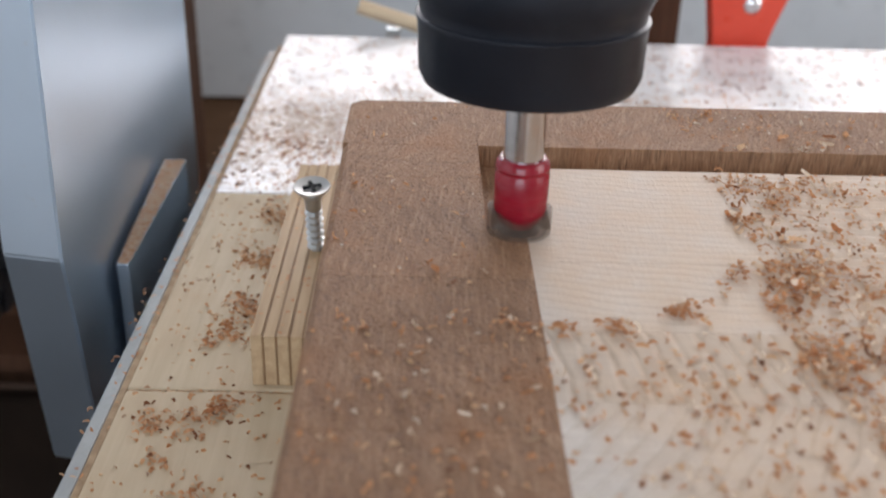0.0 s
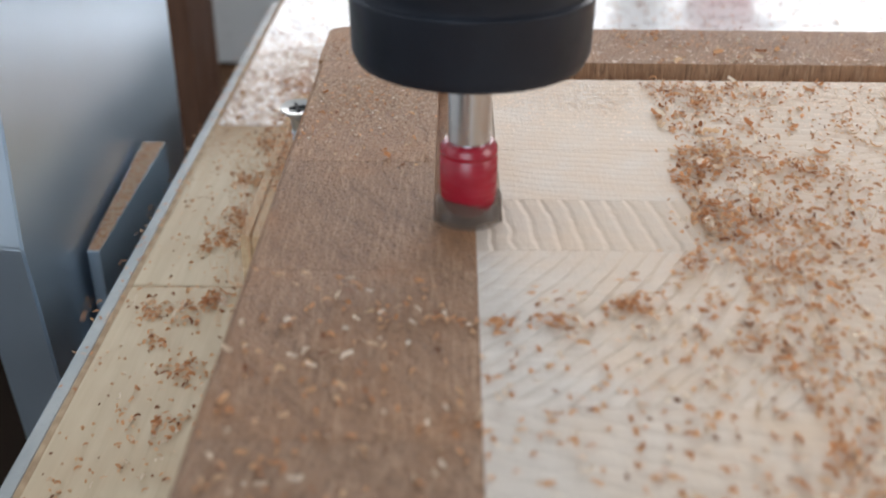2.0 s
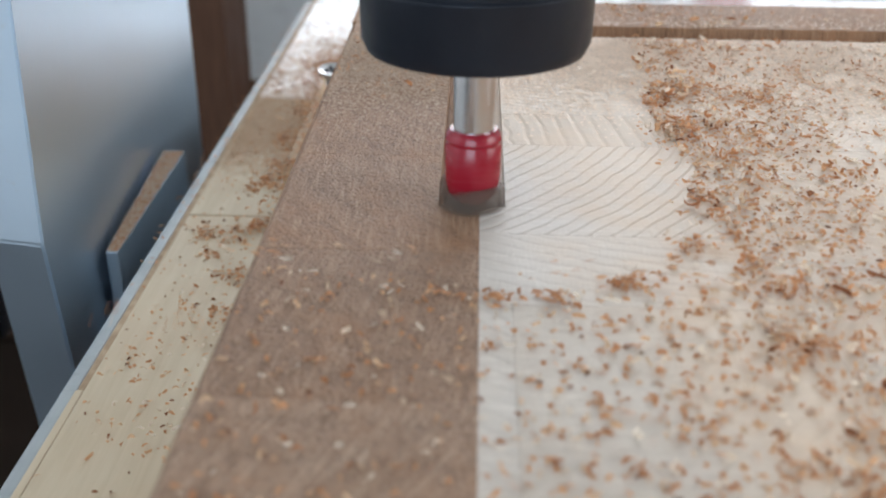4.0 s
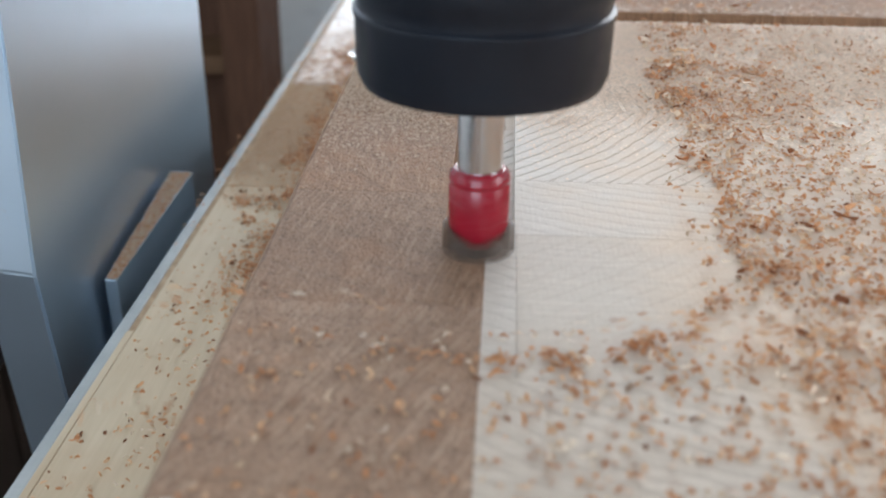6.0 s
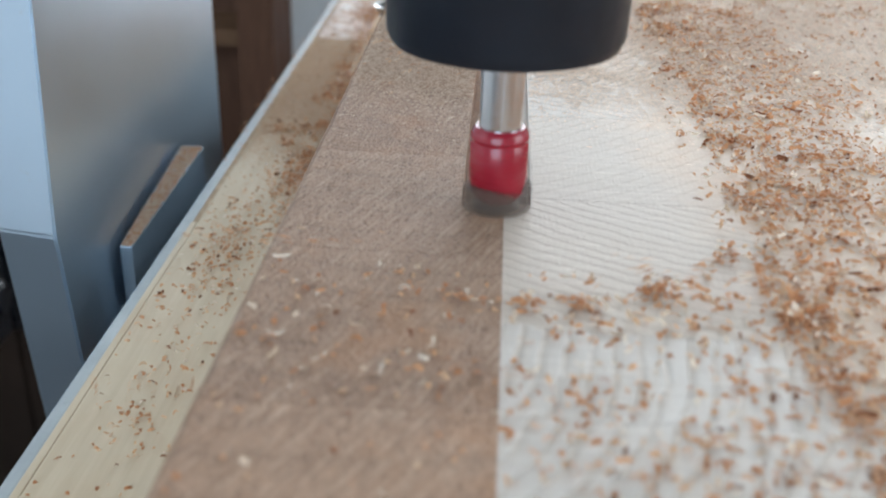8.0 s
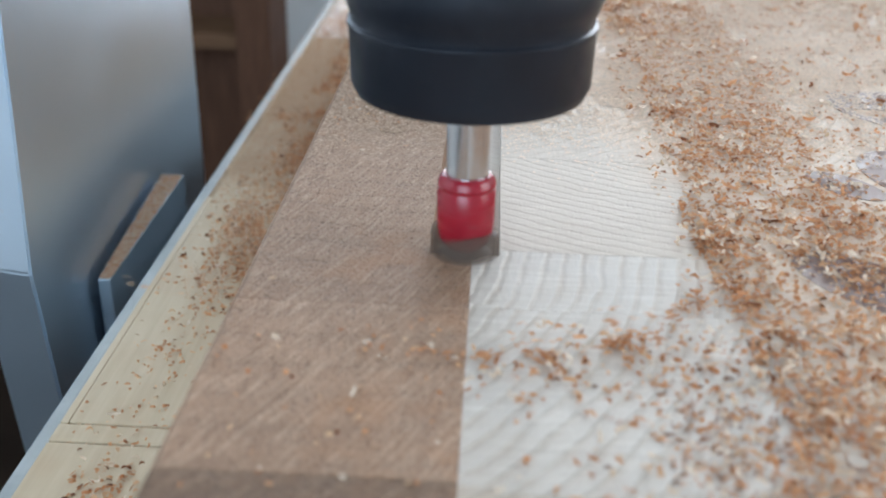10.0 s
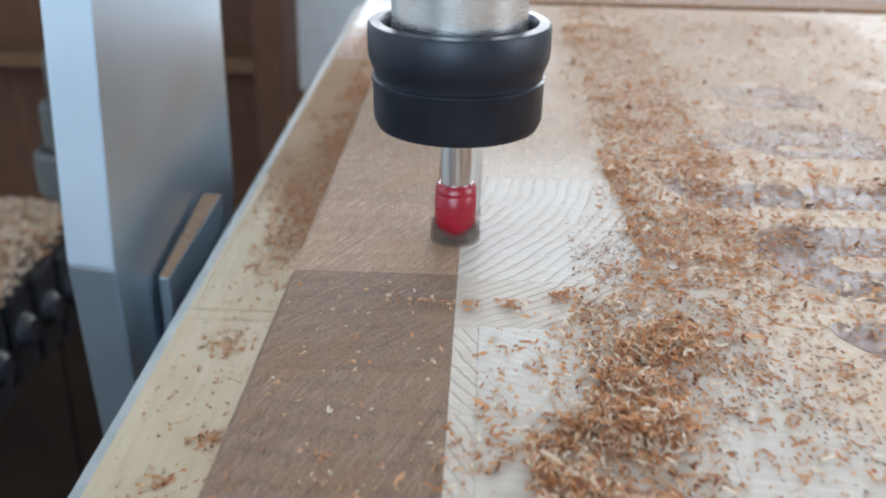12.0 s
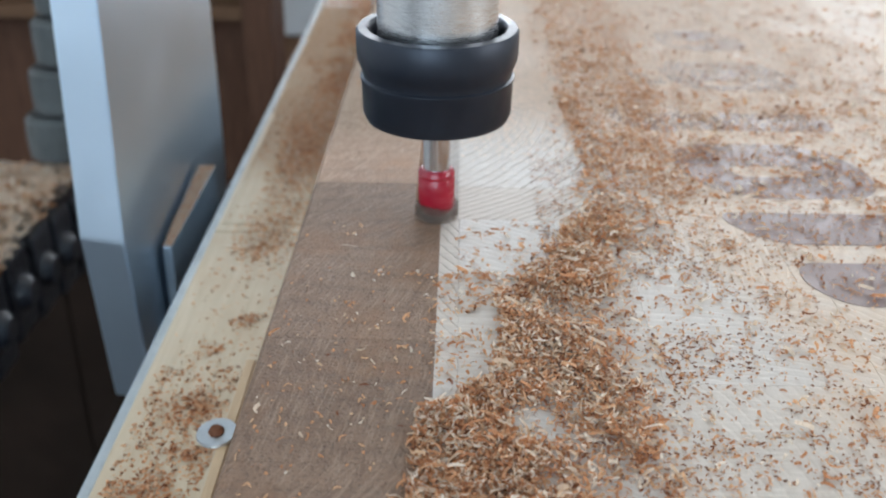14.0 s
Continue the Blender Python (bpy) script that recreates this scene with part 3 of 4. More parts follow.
def washer(x, y, z):
    ob = empty("washer", pose(x, y, z, 4, -5, 20))
    tagged(ob, "zinc washer under a dark screw at the strip", "washer")
    part("ring", lathe([(0.0019, 0), (0.0045, 0), (0.0047, 0.0004), (0.0045, 0.0009), (0.0019, 0.0009), (0.0019, 0)], 40), M_ZINC, ob)
    part("screw_head", lathe([(0, 0.0022), (0.0012, 0.0021), (0.0018, 0.0012), (0.0015, 0.0002)], 24), M_CHIP_DARK, ob, "dark rusty screw head")


washer(-0.0483, -0.2967, 0.0101)


# ---- spindle ----
spindle = empty("router_spindle", pose(0, 0, TOP))
tagged(spindle, "spinning router spindle with black collet nut and red cutter", "router spindle")
part("shaft", lathe([(0.0, 0.0255), (0.0133, 0.0255), (0.0133, 0.075), (0.0150, 0.077), (0.0150, 0.16), (0, 0.16)], 96), M_SHAFT, spindle, "brushed steel spindle nose", True)
nut = part("collet_nut", lathe([(0.0034, 0.0260), (0.0034, 0.0253), (0.0143, 0.0250), (0.0161, 0.0256), (0.0168, 0.0272), (0.0170, 0.0344), (0.01725, 0.0350), (0.01720, 0.0354), (0.0167, 0.0357), (0.01672, 0.0365), (0.0172, 0.0378), (0.01775, 0.0392), (0.01795, 0.0408), (0.01795, 0.0455), (0.0175, 0.0462), (0.0155, 0.0463), (0.0150, 0.0456), (0.0148, 0.040)], 128), M_NUT, spindle, "black round collet nut", True)
bit = new("router_bit")
bit.empty_display_size = 0.005
bit.parent = spindle
bit["label"] = "red coated router bit on a steel shank"
part("shank", lathe([(0, 0.0116), (0.0032, 0.0116), (0.0032, 0.0268), (0, 0.0268)], 64), M_STEEL, bit, "polished steel shank", True)
part("cutter_body", lathe([(0, 0.0004), (0.0018, 0.0005), (0.0031, 0.0012), (0.0040, 0.0026), (0.00435, 0.0046), (0.00435, 0.0102), (0.00415, 0.0105), (0.00415, 0.0108), (0.00435, 0.0111), (0.0042, 0.0120), (0.0036, 0.0127), (0, 0.0127)], 72), M_RED, bit, "glossy red coated cutter body", True)
for k in range(2):
    bm = bmesh.new()
    prev = None
    for i in range(15):
        a = radians(-84 + 168 * i / 14)
        top = 0.0040 - 0.0016 * abs(i / 7 - 1) ** 2
        ring = [bm.verts.new((r * math.cos(a), r * math.sin(a), z)) for r, z in ((0.0052, -DEPTH + 0.0001), (0.0052, top), (0.0045, top + 0.0002), (0.0045, -DEPTH + 0.0001))]
        if prev:
            for j in range(4):
                bm.faces.new((prev[j], prev[(j + 1) % 4], ring[(j + 1) % 4], ring[j]))
        else:
            bm.faces.new(ring[::-1])
        prev = ring
    bm.faces.new(prev)
    o = part("blade", bm, M_CARBIDE, bit, "grey carbide blade smeared by its spin", True)
    o.rotation_euler.z = math.pi * k
part("tip", lathe([(0, -DEPTH + 0.0001), (0.0041, -DEPTH + 0.0001), (0.0041, -0.0004), (0.0024, 0.0006), (0, 0.0006)], 48), M_DARK_TIP, bit, "dark cutter tip", True)

# ---- gantry ----
gantry = empty("gantry_side_plate", pose(0, 0, 0))
tagged(gantry, "brushed aluminium gantry side plate dusted with chips", "gantry plate")
bm = bmesh.new()
near = [(0.0880, 0.30), (0.0605, 0.0075), (0.0685, -0.058)]
far = [(0.1960, -0.058), (0.2010, -0.025), (0.2000, 0.30)]
a = [bm.verts.new((-0.1130, y + 0.0030, z)) for y, z in near] + [bm.verts.new((-0.1130, y, z)) for y, z in far]
b = [bm.verts.new((-0.0982, y, z)) for y, z in near + far]
bm.faces.new(a), bm.faces.new(b[::-1])
for i in range(6):
    j = (i + 1) % 6
    bm.faces.new((a[i], b[i], b[j], a[j]))
bmesh.ops.bevel(bm, geom=list(bm.edges), offset=0.0005, segments=2, affect="EDGES")
part("plate", bm, M_ALU, gantry, "tall brushed aluminium plate")
bm = boxed(-0.0963, -0.0931, 0.0916, 0.1500, -0.10, -0.0098, bevel=0.0003)
for v in bm.verts:
    v.co.x += (v.co.y - 0.0916) * (0.06 if v.co.x > -0.095 else 0.0)
    v.co.z += (v.co.y - 0.0916) * 0.10
part("bracket", bm, M_ALU, gantry, "aluminium bracket on the plate")
part("carriage", boxed(-0.1110, -0.0940, 0.076, 0.192, -0.16, -0.0586, bevel=0.002), M_BLACK, gantry, "black carriage under the plate")
ch = Chips(31)
for _ in range(2400):
    y = ch.rng.uniform(0.0922, 0.1495)
    k = y - 0.0916
    ch.add(ch.rng.uniform(-0.0960, -0.0934 + 0.06 * k), y, -0.0098 + 0.10 * k, ch.rng.uniform(0.0005, 0.0014), 0.0006, ch.rng.choice((0, 1, 1)), 0.2)
o = new("chip_layer", ch.mesh("chip_layer", CHIP_MATS))
o.parent = gantry
o["label"] = "thin layer of rust coloured chips"


# ---- background things ----
def cupboard():
    ob = tagged(empty("cupboard", pose(-0.401, 0.46, -0.85)), "dark brown open wooden cupboard with shelves", "cupboard")
    part("back", boxed(-0.25, 0.232, 0.06, 0.072, 0.5, 1.6), M_BROWN, ob)
    # added fronts in the near-black floor colour, standing in for shade low down
    for x0, x1 in ((-0.222, -0.010), (-0.008, 0.204)):
        part("door", boxed(x0, x1, 0.010, 0.024, 0.02, 0.52, bevel=0.002), M_FLOOR, ob, "near-black lower front standing in for shade")
    part("side_panel", boxed(0.205, 0.232, 0, 0.0595, 0, 1.6, bevel=0.002), M_BROWN, ob)
    part("side_panel", boxed(-0.25, -0.223, 0, 0.0595, 0, 1.6, bevel=0.002), M_BROWN, ob)
    for z in (0.55, 0.745, 1.1):
        part("shelf", boxed(-0.2225, 0.2045, 0.004, 0.0595, z, z + 0.012, bevel=0.001), M_SOIL if z > 0.6 else M_BROWN, ob, "dusty brown shelf")


cupboard()
tagged(part("panel_wall", boxed(-0.58, 1.6, 0.86, 0.90, -0.233, 0.185, bevel=0.002), M_WALL), "pale blue painted panel behind the machine", "wall panel", kind="structure")
tagged(part("workbench", boxed(-0.9, 1.7, 0.60, 1.0, -0.27, -0.236, bevel=0.003), M_SOIL), "brown wooden workbench behind the machine", "workbench")


def clamp():
    ob = tagged(empty("spring_clamp", pose(0.1199, 0.286, 0.0128)), "red plastic spring clamp with a steel rivet", "clamp")
    bm = bmesh.new()
    pts = [(-0.0175, 0.016), (0.0185, 0.016), (0.0172, 0.010), (0.0090, -0.0070), (0.0080, -0.0240), (-0.0130, -0.0240), (-0.0150, -0.0070), (-0.0170, 0.006)]
    prism(pts, -0.006, 0.006, bm)
    bmesh.ops.bevel(bm, geom=list(bm.edges), offset=0.0012, segments=2, affect="EDGES")
    bmesh.ops.rotate(bm, verts=bm.verts, cent=(0, 0, 0), matrix=Matrix.Rotation(radians(90), 3, "X"))
    part("jaw", bm, M_RED_PLASTIC, ob, "bright red plastic jaw")
    bm = lathe([(0, 0.0075), (0.0022, 0.0072), (0.0036, 0.0062), (0.0038, 0.0055)], 32)
    bmesh.ops.rotate(bm, verts=bm.verts, cent=(0, 0, 0), matrix=Matrix.Rotation(radians(90), 3, "X"))
    o = part("rivet", bm, M_STEEL, ob, "shiny steel rivet", True)
    o.location = (0.0002, 0, 0.0035)
    for sx in (-1, 1):
        part("grip", tube([(sx * 0.019, 0, 0.010), (sx * 0.023, 0, 0.0125), (sx * 0.030, 0, 0.020), (sx * 0.036, 0, 0.05)], 0.0035), M_BLACK, ob, "black handle grip", True)
    part("leg", boxed(-0.008, 0.007, -0.004, 0.004, -0.07, -0.0245, bevel=0.001), M_RED_PLASTIC, ob)


clamp()


def stick():
    ob = tagged(empty("wooden_stick", pose(-0.0306, 0.286, 0.0022)), "pale wooden stick with a small metal clip", "stick")
    part("rod", tube([(-0.0143, 0, 0.0080), (0.0, 0, 0.0038), (0.03, 0, -0.005), (0.06, 0, -0.012)], 0.0032, 10), M_STICK, ob)
    part("clip", boxed(-0.0025, 0.0035, -0.002, 0.002, -0.0075, -0.001, bevel=0.0005), M_ZINC, ob, "small metal clip")
    part("post", boxed(0.04, 0.046, -0.003, 0.003, -0.06, -0.008, bevel=0.0005), M_STICK, ob)


stick()


def dark_post():
    tagged(part("wooden_post", boxed(0.080, 0.104, 0.335, 0.36, -0.85, 0.12, bevel=0.002), M_BROWN), "dark brown wooden post behind the bed", "post")


dark_post()


# ---- cable chain beside the gantry ----
chain = tagged(empty("cable_chain", pose(0, 0, 0)), "black cable chain heaped with pale wood shavings", "cable chain")
for i in range(9):
    y = 0.10 + i * 0.034
    z = -0.108 - 0.004 * abs(i - 5)
    part("link", boxed(-0.331, -0.240, y, y + 0.030, z - 0.061, z - 0.006, bevel=0.004), M_CHAIN, chain, "black plastic chain link")
    knob = lathe([(0, 0.0065), (0.007, 0.006), (0.010, 0.003), (0.011, 0.0)], 20)
    bmesh.ops.rotate(knob, verts=knob.verts, cent=(0, 0, 0), matrix=Matrix.Rotation(radians(90), 3, "Y"))
    part("pivot", knob, M_CHAIN, chain, "round pivot boss", True).location = (-0.2401, y + 0.015, z - 0.034)
ch = Chips(77)
for _ in range(3400):
    x, y = ch.rng.uniform(-0.336, -0.238), ch.rng.uniform(0.20, 0.40)
    ch.curl(x, y, -0.114 + 0.016 * math.sin((y - 0.2) / 0.2 * 3.14) * ch.rng.random(), ch.rng.uniform(0.005, 0.013), ch.rng.uniform(0.001, 0.0028), ch.rng.choice((1, 1, 1, 1, 1, 1, 1, 0)))
o = new("shaving_cover", ch.mesh("shaving_cover", CHIP_MATS))
o["kind"] = "stuff"
o.parent = chain
o["label"] = "heap of pale shavings"
hose = tagged(empty("grey_hose", pose(0, 0, 0)), "grey ribbed hose hanging beside the gantry", "hose")
for i in range(8):
    z0 = -0.104 + i * 0.031
    cx = -0.2355 - 0.0032 * max(0, 3 - i) ** 1.4
    r = 0.0150 + 0.0012 * max(0, 3 - i)
    part("rib", lathe([(0, z0 + 0.001), (r - 0.003, z0), (r, z0 + 0.003), (r + 0.0004, z0 + 0.015), (r, z0 + 0.0265), (r - 0.003, z0 + 0.0295), (0, z0 + 0.0285)], 32, (cx, 0.395)), M_HOSE, hose, "", True)


# ---- loose chips ----
def wander(x, y, s):
    return noise.noise((x * s, y * s, 3.7))


DRIFT = []


def board_chips():
    ch = Chips(11)
    g = ch.rng
    made = 0
    while made < 33000:
        x, y = g.uniform(X_L + 0.001, 0.20), g.uniform(-0.42, Y_FAR - 0.002)
        edge = 0.0365 + 0.004 * wander(x + 5, y, 60)
        pile = y < -0.262
        if pile:
            edge = 0.0365 + (max(y, -0.300) + 0.262) * 0.55 + (max(min(y, -0.300), -0.329) + 0.300) * 0.1 + (max(min(y, -0.329), -0.340) + 0.329) * 1.1
            edge += 0.005 * wander(x, y, 70) + 0.0035 * wander(x, y, 210)
        clump = wander(x, y, 95) + 0.7 * wander(x + 9, y, 260)
        d = x - edge
        lift = 0
        if d > 0:
            far = max(0.0, min(1.0, (d - 0.012) / 0.03))
            p = 0.14 * math.exp(-(d / 0.014) ** 2) * (0.55 + 0.9 * clump) + (0.11 + 0.30 * max(0, clump)) * (1 - 0.55 * far)
            lift = 0.0009 * max(0, clump)
            dense = max(0.0, min(1.0, (-0.205 - y) / 0.06))
            if dense:
                reach = 0.013 + 0.34 * max(0.0, min(0.08, -0.265 - y)) + 0.016 * wander(x, y, 60)
                fade = max(0.0, min(1.0, (reach - d) / 0.02)) * dense
                p = max(p, (0.62 + 0.7 * clump) * fade * 0.28)
                lift = max(lift, 0.0022 * max(0, 0.4 + clump) * fade)
            p *= 1 - 0.5 * max(0.0, min(1.0, (y + 0.20) / 0.10)) * (0.4 + 0.6 * far)
            p *= 1 - 0.35 * far * max(0.0, min(1.0, (y + 0.16) / 0.08))
            if y > 0.022:
                p *= 0.3
            p *= 1 - 0.45 * max(0.0, min(1.0, (-0.235 - y) / 0.03))
        elif pile and x > 0:
            p = 0.03 + 0.12 * max(0, clump)
        elif x < -0.001 and y > -0.02:
            p = 0.006
        elif x < -0.001 and y < -0.30:
            p = 0.012
        else:
            p = 0.0
        if abs(x) < 0.0052 and y > -0.29 or abs(y - G_FAR) < 0.0055:
            p = 0
        if g.random() > p:
            continue
        made += 1
        z = TOP + lift * g.random()
        if g.random() < (0.45 if lift > 0.0009 else 0.08):
            ch.curl(x, y, z, g.uniform(0.0018, 0.0048), g.uniform(0.0004, 0.0009), g.choices((0, 1, 2), (6, 6, 1))[0])
        else:
            ch.add(x, y, z, g.choice((0.0004, 0.0006, 0.0008, 0.0011, 0.0018)) * g.uniform(0.8, 1.3) * (0.8 if y > -0.15 else 1.0), g.uniform(0.00025, 0.0006), g.choices((0, 1, 2), (10, 1.6, 0.5))[0])
    # fine crumbs round the drift
    made = 0
    while made < 11000:
        x, y = g.uniform(0.024, 0.15), g.uniform(-0.41, -0.19)
        p = (0.35 + 0.5 * wander(x, y, 50) + 0.5 * wander(x, y + 4, 160)) * max(0.25, 1 - (x - 0.03) / 0.11) * min(1.0, (-0.205 - y) / 0.03)
        if g.random() < p:
            made += 1
            ch.add(x, y, TOP, g.uniform(0.0003, 0.0010), g.uniform(0.0002, 0.0004), g.choices((0, 1, 2), (5, 1, 6))[0], 0.7)
    tagged(new("wood_chips", ch.mesh("wood_chips", CHIP_MATS)), "rust and tan wood chips strewn over the board", "wood chips", kind="stuff")
    # the thick drift of curled shavings at the near end, in stretches that pile up one after another
    piles = [Chips(60 + i) for i in range(6)]
    made = 0
    while made < 17000:
        x, y = g.uniform(-0.002, 0.05), g.uniform(-0.41, -0.255)
        left = 0.033 + (max(y, -0.300) + 0.262) * 0.50 + (max(min(y, -0.300), -0.329) + 0.300) * 0.1 + (max(min(y, -0.329), -0.340) + 0.329) * 1.1
        d = x - left - 0.005 * wander(x, y, 70) - 0.0035 * wander(x, y, 210)
        reach = 0.010 + 0.33 * max(0.0, min(0.085, -0.258 - y)) + 0.016 * wander(x, y, 60)
        clump = wander(x, y, 95) + 0.7 * wander(x + 9, y, 260)
        p = min(1.0, d / 0.003) * max(0.0, min(1.0, (reach - d) / 0.026)) ** 1.5 * (0.72 + 0.8 * clump) if d > 0 else 0
        if g.random() > p:
            continue
        made += 1
        ch = piles[max(0, min(5, int((-0.250 - y) / 0.018)))]
        z = TOP + (0.0006 + 0.0013 * max(0, 0.5 + clump)) * g.random()
        if g.random() < 0.45:
            ch.curl(x, y, z + 0.0003, g.uniform(0.0016, 0.0046), g.uniform(0.00025, 0.0006), g.choices((0, 1), (5, 5))[0])
        else:
            ch.add(x, y, z, g.uniform(0.0006, 0.0022), g.uniform(0.00025, 0.0006), g.choices((0, 1, 2), (8, 0.8, 3.5))[0])
    for i, pile in enumerate(piles):
        DRIFT.append((i, tagged(new("chip_drift", pile.mesh("chip_drift", CHIP_MATS)), "thick drift of rust and cream curled shavings", "wood chips", group="drift of shavings ahead of the cutter", kind="stuff")))


HEAPS = [(-0.0575, 0.0395, 0.006, 70), (-0.056, 0.052, 0.007, 90), (-0.0665, 0.0095, 0.004, 40), (-0.0590, 0.0100, 0.006, 60), (-0.054, 0.014, 0.004, 40), (-0.0545, -0.012, 0.005, 40), (-0.0635, -0.003, 0.003, 20),
         (-0.0540, 0.075, 0.008, 120), (-0.052, 0.100, 0.010, 120), (-0.045, 0.125, 0.012, 200), (-0.055, 0.150, 0.012, 120), (-0.0540, -0.0300, 0.004, 24), (-0.060, -0.19, 0.006, 50), (-0.060, -0.275, 0.008, 140), (-0.064, -0.305, 0.008, 160), (-0.061, -0.248, 0.005, 40),
         (-0.0675, -0.330, 0.008, 110), (-0.057, -0.292, 0.006, 70), (-0.068, -0.348, 0.010, 160), (-0.0585, -0.320, 0.007, 90), (-0.0545, -0.232, 0.004, 40), (-0.056, -0.345, 0.008, 100)]


def bed_chips():
    ch = Chips(12)
    g = ch.rng
    for hx, hy, r, n in HEAPS:
        for _ in range(n):
            q = math.sqrt(-2 * math.log(1 - 0.95 * g.random())) * r * 0.45
            a = g.uniform(0, 6.283)
            u, w = q * math.cos(a), q * math.sin(a)
            k = 0.6 * wander(hx, hy, 900)
            x, y = hx + 1.2 * u + k * w, hy + 1.2 * w + k * u
            if x > -0.0745 and not ((0.0205 < y < 0.1065 or y < -0.2675) and x > -0.0508) and not (x > X_L - 0.001 and y < Y_FAR + 0.001):
                ch.add(x, y, 0.0007 * g.random() * max(0, 1 - q / r), g.uniform(0.0006, 0.0020), g.uniform(0.0004, 0.0009), g.choices((0, 2), (8, 1))[0])
    made = 0
    while made < 3500:
        x, y = g.uniform(-0.0735, X_L - 0.001), g.uniform(-0.40, 0.108)
        p = max(0.1, wander(x, y, 70)) * (0.4 if -0.20 < y < -0.02 else 0.8 if y > -0.20 else 1.2 if y > -0.255 else 14.0)
        if (0.019 < y < 0.107 or y < -0.266) and x > -0.0515:
            continue
        if g.random() < p:
            made += 1
            ch.add(x, y, 0.0, g.uniform(0.0004, 0.0014), g.uniform(0.0003, 0.0007), g.choices((0, 2), (6, 2))[0])
    for _ in range(160):
        ch.add(g.uniform(-0.0804, -0.0744), g.uniform(-0.02, 0.25), -0.0006, g.uniform(0.0006, 0.0016), 0.0005, 0, 0.4)
    for _ in range(90):
        ch.add(g.uniform(-0.0500, -0.0320), g.uniform(0.022, 0.102), 0.0119, g.uniform(0.0004, 0.0012), 0.0005, 0, 0.4)
    tagged(new("wood_chips", ch.mesh("bed_wood_chips", CHIP_MATS)), "rust wood chips scattered on the pale bed", "wood chips", kind="stuff")
    ch = Chips(13)
    g = ch.rng
    for _ in range(5600):
        x, y = g.uniform(-0.0738, 0.33), g.uniform(0.062, 0.275)
        if x < X_L and y < 0.11:
            continue
        ch.add(x, y, 0.0, g.uniform(0.0007, 0.0024), g.uniform(0.0004, 0.0009), g.choices((0, 2), (2, 3))[0], 0.5)
    tagged(new("wood_chips", ch.mesh("far_wood_chips", CHIP_MATS)), "dark and rust wood chips on white laminate", "wood chips", kind="stuff")


board_chips()
bed_chips()

# small heaps that the spindle's wind sweeps off the lane
SWEPT = []
for i in range(48):
    yc = -0.018 - 0.0060 * i
    for left in (False, True):
        ch = Chips(500 + 2 * i + left)
        g = ch.rng
        x0, x1 = (-0.030, -0.0005) if left else (0.0005 if yc > -0.245 else 0.013 - 0.5 * max(0, -0.275 - yc), 0.036 if yc > -0.255 else 0.031)
        xc = (x0 + x1) / 2
        n = (24 if yc > -0.2 else 8) if left else (46 if wander(xc, yc, 40) < 0 else 76)
        if not left and yc < -0.225:
            n = 56 if yc > -0.25 else 90
        for _ in range(n):
            x = g.uniform(x0, x1) - xc
            if not left:
                x = x0 + (x1 - x0) * g.random() ** (0.4 if yc < -0.225 else 0.75) - xc
            if g.random() < (0.12 if yc > -0.25 else 0.03 if left else 0.4):
                ch.curl(x, g.uniform(-0.0032, 0.0032), 0.0008 * g.random(), g.uniform(0.0012, 0.0030), g.uniform(0.0003, 0.0006), g.choice((0, 1, 1)))
            else:
                ch.add(x, g.uniform(-0.0032, 0.0032), 0, g.uniform(0.0005, 0.0016 if yc > -0.2 or not left else 0.0010), g.uniform(0.0003, 0.0007), g.choices((0, 1, 2), (9, 1.5, 0.7))[0])
        ob = new("chip_heap", ch.mesh("chip_heap", CHIP_MATS))
        ob.location = (xc, yc, TOP)
        tagged(ob, "few loose rust wood chips lying on the board", "wood chips", group="chips swept by the spindle", kind="stuff")
        SWEPT.append((xc, yc, left, ob))


# chips that the cutter throws from the groove onto the bed
THROWN = []
for i in range(30):
    y0 = -0.004 - 0.0082 * i
    ch = Chips(1200 + i)
    g = ch.rng
    for _ in range(300):
        ch.add(max(-0.0095, min(0.012, g.gauss(0, 0.0050))), g.gauss(0, 0.0150), 0.0006 * g.random(), g.uniform(0.0005, 0.0017), g.uniform(0.0003, 0.0008), g.choices((0, 1, 2), (10, 1, 1.5))[0])
    ob = new("thrown_chips", ch.mesh("thrown_chips", CHIP_MATS))
    ob.location = (0, y0, TOP - 0.024)
    tagged(ob, "rust chips freshly milled out of the groove", "wood chips", group="chips thrown by the cutter", kind="stuff")
    rng = random.Random(40 + i)
    y1 = rng.uniform(0.118, 0.20) if i % 3 == 1 else y0 + rng.uniform(0.045, 0.115)
    on_strip = 0.010 < y1 < 0.114
    THROWN.append((y0, ((-0.0425 if on_strip else -0.0440) - rng.random() * (0.002 if on_strip else 0.020), y1, 0.0122 if on_strip else 0.0002), ob))

# fine chips that settle on the board behind the cutter
for i in range(16):
    y0 = -0.006 - 0.0150 * i
    ch = Chips(1500 + i)
    g = ch.rng
    for _ in range(60 if i < 5 else 260):
        ch.add(max(-0.010, min(0.010, g.gauss(0, 0.0055))), g.gauss(0, 0.0120), 0, g.uniform(0.0004, 0.0011), g.uniform(0.0003, 0.0006), g.choices((0, 1, 2), (10, 3, 1))[0], 0.5)
    ob = new("thrown_chips", ch.mesh("settled_chips", CHIP_MATS))
    ob.location = (0, y0, TOP - 0.024)
    tagged(ob, "fine chips freshly milled out of the groove", "wood chips", group="chips thrown by the cutter", kind="stuff")
    rng = random.Random(90 + i)
    THROWN.append((y0, (-0.0190 + rng.uniform(-0.001, 0.002), min(0.012, y0 + rng.uniform(0.055, 0.085)), TOP + 0.0001), ob))

